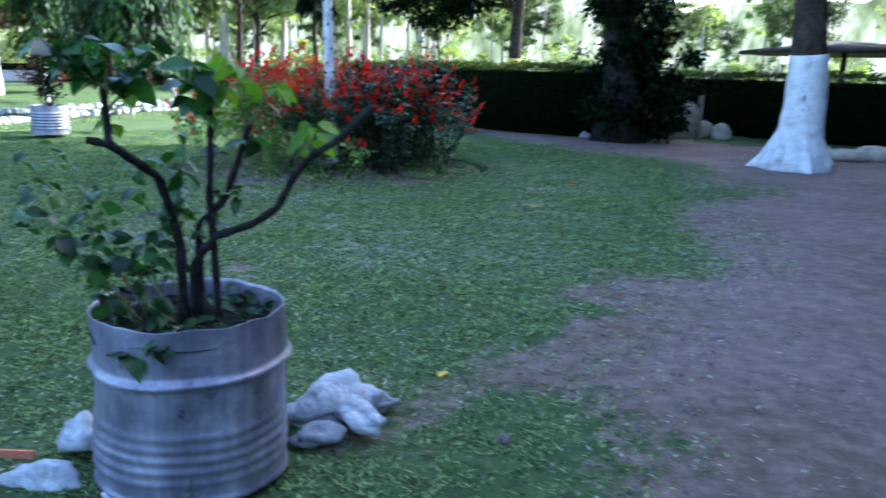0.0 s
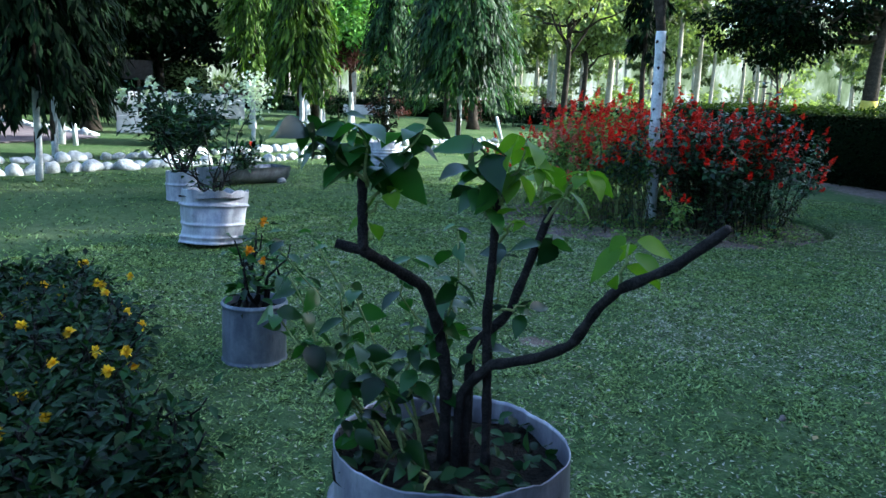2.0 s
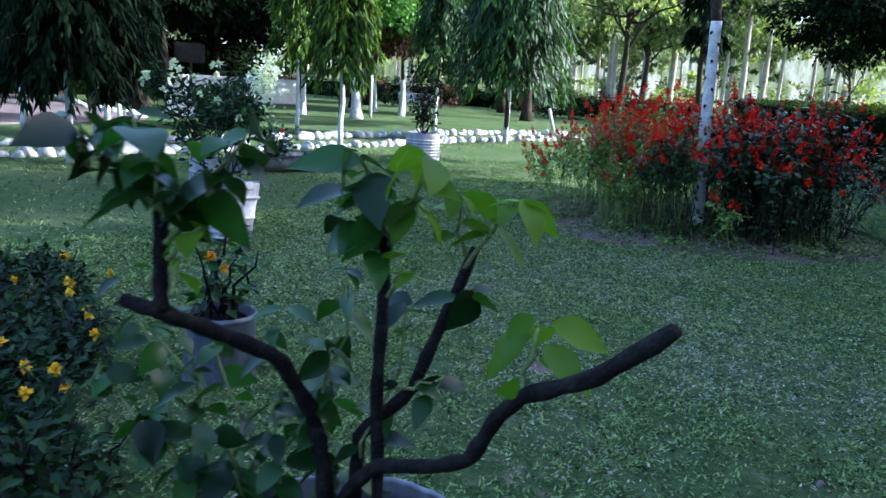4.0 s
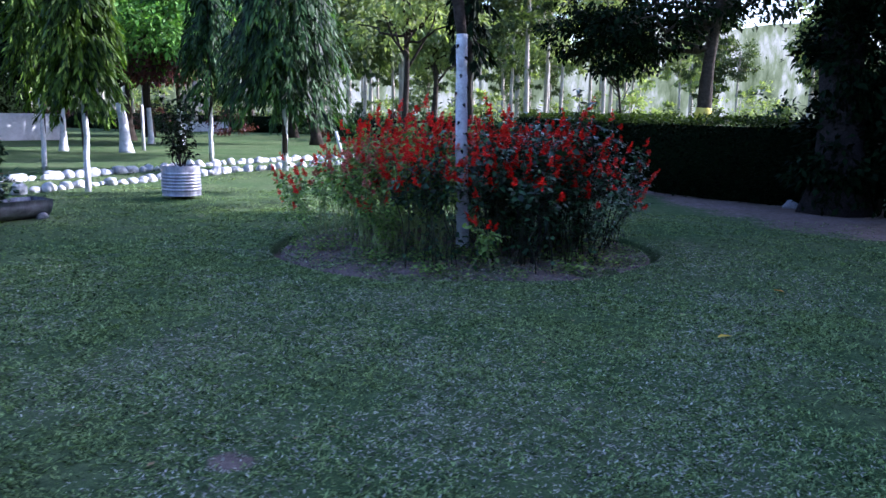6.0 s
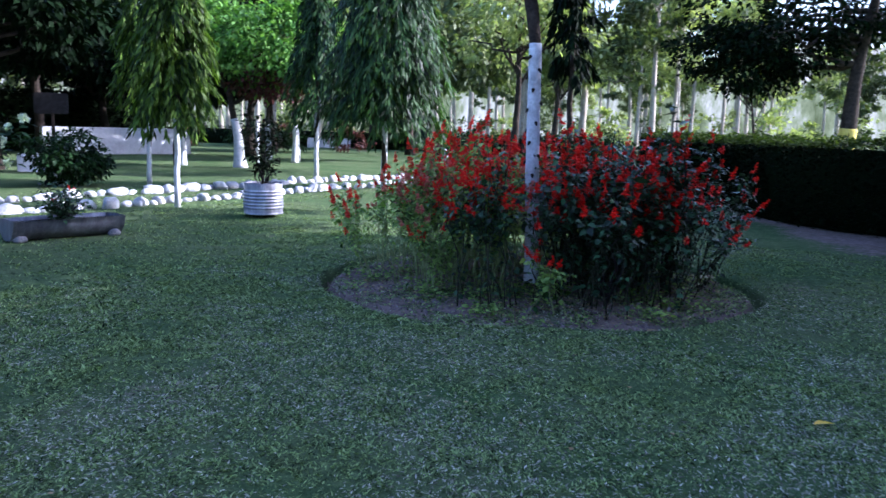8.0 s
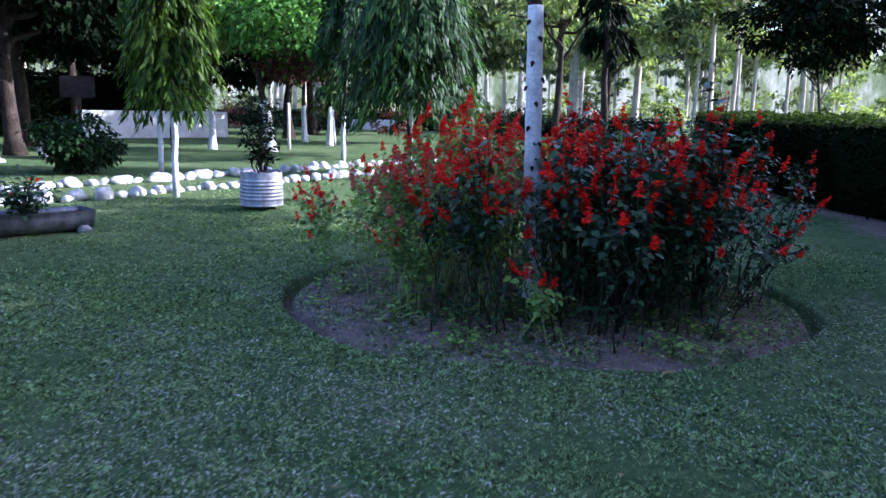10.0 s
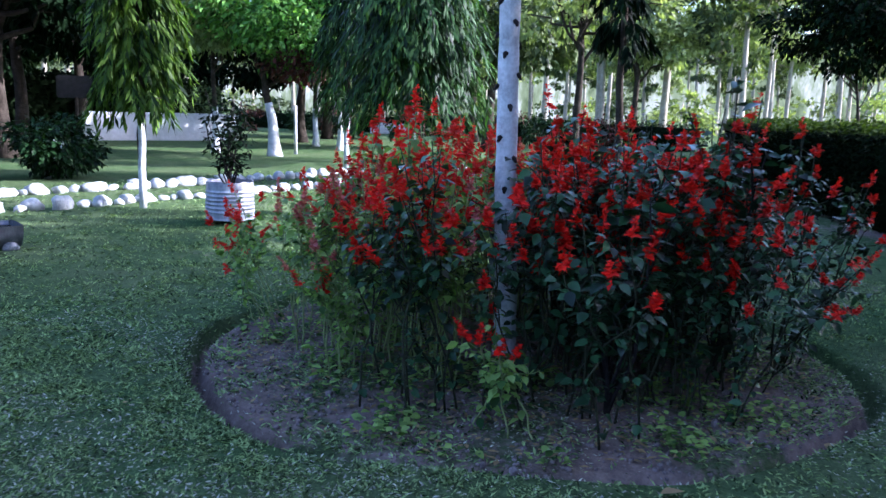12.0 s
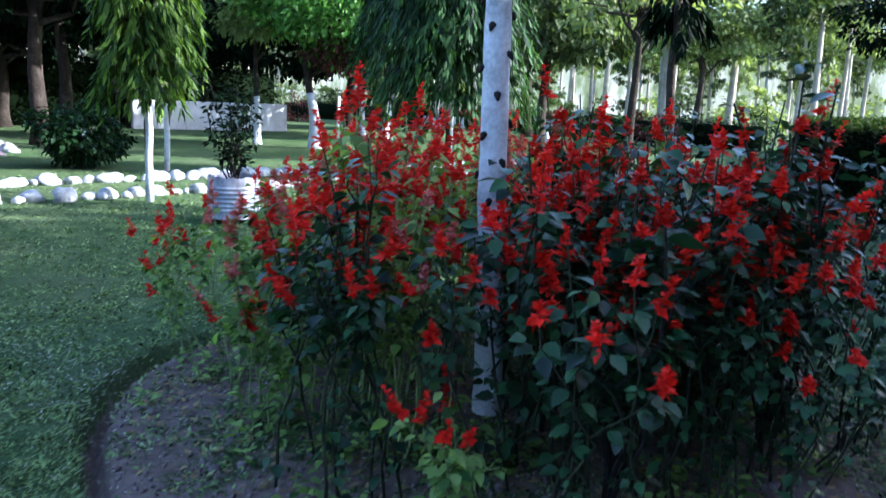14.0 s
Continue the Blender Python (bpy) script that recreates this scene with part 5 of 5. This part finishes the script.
# ---- salvia in the round bed ----
def salvia(seed, leaf, petals, spikes, height, low, stem=None, wide=0.2):
    e = empty("salvia_plant", 0, 0)
    tagged(e, "red salvia plant with bare lower stems and heart-shaped leaves", "flower", "salvia in the round bed")
    g = np.random.default_rng(seed)
    ps, axs = [], []
    main = int(g.integers(3, 5))
    lines = []
    for i in range(main):
        a = g.uniform(0, 2 * np.pi)
        tip = (math.cos(a) * wide * g.uniform(0.3, 1), math.sin(a) * wide * g.uniform(0.3, 1), height * g.uniform(0.72, 1.0))
        line = bent((g.normal(0, 0.09), g.normal(0, 0.09), -0.03), tip, 8, 0.025, seed * 10 + i)
        tubes = [tube_arrays(line, np.linspace(0.0062, 0.0026, 8), 5)]
        lines.append(line)
        for j in range(3):
            t0 = g.uniform(0.45, 0.85)
            s = np.array([np.interp(t0, np.linspace(0, 1, 8), line[:, k]) for k in range(3)])
            d = unit(g.normal(0, 1, 3) * [1, 1, 0] + [0, 0, 1.1])
            sub = bent(s, s + d * g.uniform(0.14, 0.3), 5, 0.04, seed * 31 + i * 7 + j)
            tubes.append(tube_arrays(sub, np.linspace(0.004, 0.002, 5), 4))
            lines.append(sub)
        place("stem", mesh_from("stem", *join(tubes)), stem or M_STEM, e)
    for line in lines:
        n = (22, 12) if leaf is M_SALVIA_LIT else (32, 15)
        n = n[0] if len(line) == 8 else n[1]
        t = low + (1 - low) * g.uniform(0, 1, n) if len(line) == 8 else g.uniform(0.2, 1, n)
        p = np.stack([np.interp(t, np.linspace(0, 1, len(line)), line[:, k]) for k in range(3)], 1)
        d = unit(g.normal(0, 1, (n, 3)) * [1, 1, 0.25])
        ps.append(p + d * g.uniform(0.01, 0.05, (n, 1)))
        axs.append(d + [0, 0, -0.15])
    order = sorted(lines, key=lambda q: -q[-1][2])
    order = order[:spikes] if leaf is not M_SALVIA_SHADED else [order[k] for k in sorted(g.permutation(len(order))[:spikes])]
    for line in order:
        tipv = line[-1]
        d = unit(line[-1] - line[-2] + np.array([0, 0, 0.06]) + g.normal(0, 0.02, 3))
        ln = g.uniform(0.04, 0.12)
        h = g.uniform(0, 1, 44)
        fp = tipv + d * (ln * h)[:, None]
        fa = unit(g.normal(0, 1, (44, 3)) * [1, 1, 0.3])
        fa[:, 2] += 0.25 + h * 0.8
        sz = 0.033 * (1.15 - 0.7 * h) * g.uniform(0.7, 1.3, 44)
        bracts = leaf_arrays(fp, fa, g.normal(0, 0.4, (44, 3)) + [0, 0, 1], sz, sz * 0.66, droop=0.3)
        place("flower_spike", mesh_from("flower_spike", *join([tube_arrays([tipv - d * 0.01, tipv + d * ln], [0.0025, 0.001], 4), bracts])), petals, e)
    p, ax = np.concatenate(ps), np.concatenate(axs)
    L = g.uniform(0.025, 0.068, len(p))
    place("leaves", mesh_from("leaves", *leaf_arrays(p, ax, g.normal(0, 0.3, (len(p), 3)) + [0, 0, 1], L, L * 0.72, fine=True, droop=0.3)), leaf, e)
    return e


# Plants on the left wear the lit colours, those on the right the shaded.
tall = [salvia(1000 + i, M_SALVIA_LIT, M_PINK if i in (1, 4) else M_RED, (11, 10, 10, 11, 9)[i], (1.15, 1.08, 1.2, 1.02, 0.98)[i], 0.45) for i in range(5)]
dark = [salvia(1020 + i, M_SALVIA_SHADED, M_RED, (9, 8, 9, 7)[i], (1.2, 1.08, 1.3, 0.95)[i], 0.1, M_SHADED_STEM, 0.17) for i in range(4)]
small = [salvia(1040 + i, M_SALVIA_LIT, M_RED, 6, 0.5, 0.2) for i in range(2)]
g = np.random.default_rng(55)
used = set()
cells = [(i, j) for i in range(-7, 8) for j in range(-7, 8)]
for i, j in cells:
    x, y = BED[0] + i * 0.215 + g.normal(0, 0.06), BED[1] + 0.05 + j * 0.215 + g.normal(0, 0.06)
    r, rb, _ = bed_radius(np.array(x), np.array(y))
    reach = 1.52 if y > BED[1] else 1.24 + 0.3 * (g.uniform() > 0.5)
    ahead, aside = 9.5 - y, x + 2.15 - (9.5 - y) * 0.5
    if r > reach or math.hypot(x + 2.15, y - 9.5) < 0.16 or (0 < ahead < 1.0 and abs(aside) < 0.17):
        continue
    if x > BED[0] + 1.05 and g.uniform() < 0.25:
        continue
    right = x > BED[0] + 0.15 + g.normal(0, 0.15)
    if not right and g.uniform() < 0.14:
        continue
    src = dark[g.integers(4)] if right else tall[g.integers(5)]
    z = float(ground_height(np.array(x), np.array(y)))
    s = g.uniform(0.98, 1.22) * (0.9 if r > 1.2 else 1.0)
    m = pose(x, y, z, g.normal(0, 4), g.normal(0, 4), g.uniform(0, 360)) @ Matrix.Diagonal((s, s, s, 1))
    if src.name not in used:
        used.add(src.name)
        src.matrix_basis = m
    else:
        copy_thing(src, m)
for x, y, k in ((-1.55, 8.6, 0), (-2.75, 8.8, 1)):
    m = pose(x, y, float(ground_height(np.array(x), np.array(y))), 0, 0, x * 90)
    src = small[k]
    if src.name not in used:
        used.add(src.name)
        src.matrix_basis = m
    else:
        copy_thing(src, m)
for src in tall + dark + small:
    if src.name not in used:
        src.matrix_basis = pose(BED[0] - 0.3, BED[1] + 0.9, 0.03)

# outer stems that lean over the edge of the bed
for x, y, tilt, k in ((-3.7, 9.2, 24, 0), (-3.75, 9.6, 18, 1), (-3.4, 8.8, 20, 3), (-3.75, 10.1, 16, 2), (-0.8, 9.6, 20, 5), (-0.75, 10.1, 22, 6), (-0.85, 10.6, 18, 7), (-1.05, 10.95, 14, 6)):
    src = (tall + dark)[k]
    out = Vector((x - BED[0], y - BED[1], 0)).normalized()
    lean = Matrix.Rotation(radians(tilt), 4, Vector((-out.y, out.x, 0)))
    copy_thing(src, pose(x, y, 0.0) @ lean @ Matrix.Rotation(x * 7, 4, "Z") @ Matrix.Diagonal((0.9, 0.9, 0.9, 1)))

# broad-leaved shrubs standing among the salvia
def broad_shrub(x, y, h, n, seed, label):
    e = empty("broad_leaved_shrub", x, y, 0.03)
    tagged(e, label, "shrub", "broad-leaved shrubs in the bed")
    g = np.random.default_rng(seed)
    tubes, arr = [], []
    for i in range(n):
        a = g.uniform(0, 2 * np.pi)
        line = bent((0, 0, -0.05), (math.cos(a) * 0.3, math.sin(a) * 0.3, h * g.uniform(0.75, 1)), 7, 0.03, seed + i)
        tubes.append(tube_arrays(line, np.linspace(0.012, 0.004, 7), 6))
        t = g.uniform(0.45, 1, 26)
        p = np.stack([np.interp(t, np.linspace(0, 1, 7), line[:, k]) for k in range(3)], 1)
        an = np.arange(26) * 2.4
        ax = np.stack([np.cos(an), np.sin(an), g.uniform(-0.1, 0.5, 26)], 1)
        L = g.uniform(0.07, 0.14, 26)
        arr.append(leaf_arrays(p, ax, g.normal(0, 0.4, (26, 3)) + [0, 0, 1], L, L * 0.5, fine=True, droop=0.25))
    for tb in tubes:
        place("stem", mesh_from("stem", *tb), M_BRANCH, e)
    place("leaves", mesh_from("leaves", *join(arr)), M_GLOSSY, e, smooth=True)


broad_shrub(-1.35, 9.35, 1.22, 5, 2001, "leafy shrub with large glossy leaves among the salvia")
broad_shrub(-1.25, 9.1, 1.1, 3, 2002, "low shrub with long glossy leaves among the salvia")
broad_shrub(-1.05, 10.1, 1.72, 4, 2003, "tall leafy shoots with large leaves above the salvia")
broad_shrub(-1.95, 9.75, 1.3, 4, 2004, "leafy shoots with large leaves beside the slim trunk")

# weeds on the bed's soil
def bed_keep(x, y):
    r, rb, _ = bed_radius(x, y)
    return np.where((r < rb - 0.1) & (r > 0.5), np.clip(value_noise(x, y, 0.25, 61) * 2.2 - 0.7, 0.06, 1), 0)


x, y = scatter(60000, -4.4, -0.2, 7.8, 12, bed_keep)
tagged(place("bed_weeds", mesh_from("bed_weeds", *blades(x, y, 0.015, 0.045, 0.34)), M_GRASS), "small weeds and grass tufts on the bed soil", "weeds", kind="stuff")
x, y = scatter(3200, -4.4, -0.2, 7.8, 12, lambda x, y: np.where(bed_radius(x, y)[0] < 1.85, 0.8, 0))
n = len(x)
fa = rng.uniform(0, 2 * np.pi, n)
lt = leaf_arrays(np.stack([x, y, ground_height(x, y) + 0.014], 1), np.stack([np.cos(fa), np.sin(fa), rng.uniform(-0.1, 0.4, n)], 1), np.tile([0.0, 0.1, 1.0], (n, 1)), rng.uniform(0.03, 0.07, n), rng.uniform(0.015, 0.035, n), droop=0.1)
tagged(place("bed_litter", mesh_from("bed_litter", *lt), M_DRY), "dry brown leaves on the bed soil", "leaf litter", kind="stuff")

# crumbled soil on the bed
x, y = scatter(7000, -4.4, -0.2, 7.8, 12, lambda x, y: np.where(bed_radius(x, y)[0] < 1.95, 0.25 + 0.75 * value_noise(x, y, 0.3, 66), 0))
z, sz = ground_height(x, y), rng.uniform(0.004, 0.015, len(x)) * np.where(rng.uniform(0, 1, len(x)) > 0.96, 2.2, 1.0)
crumbs = [(bv * k * rng.uniform(0.6, 1.3, 3) * rng.uniform(0.8, 1.2, (len(bv), 1)) + [px, py, pz + k * 0.2], bf) for px, py, pz, k in zip(x, y, z, sz)]
tagged(place("soil_crumbs", mesh_from("soil_crumbs", *join(crumbs)), M_CLOD), "crumbled reddish clods on the bed soil", "soil", kind="stuff")

# broad-leaved seedlings in tufts on the bed
x, y = scatter(20000, -4.3, -0.3, 7.9, 11.8, lambda x, y: np.where((bed_radius(x, y)[0] < 1.85) & (bed_radius(x, y)[0] > 0.7), np.clip(value_noise(x, y, 0.28, 71) * 3.2 - 1.7, 0, 1), 0))
n = len(x)
sa_ = rng.uniform(0, 2 * np.pi, n)
L = rng.uniform(0.025, 0.06, n)
seed_leaves = leaf_arrays(np.stack([x, y, ground_height(x, y) + rng.uniform(0.01, 0.09, n)], 1), np.stack([np.cos(sa_), np.sin(sa_), rng.uniform(-0.1, 0.5, n)], 1), rng.normal(0, 0.3, (n, 3)) + [0, 0, 1], L, L * 0.65, fine=True)
tagged(place("seedlings", mesh_from("seedlings", *seed_leaves), M_SALVIA_LIT), "low green seedlings in tufts on the bed", "weeds", kind="stuff")
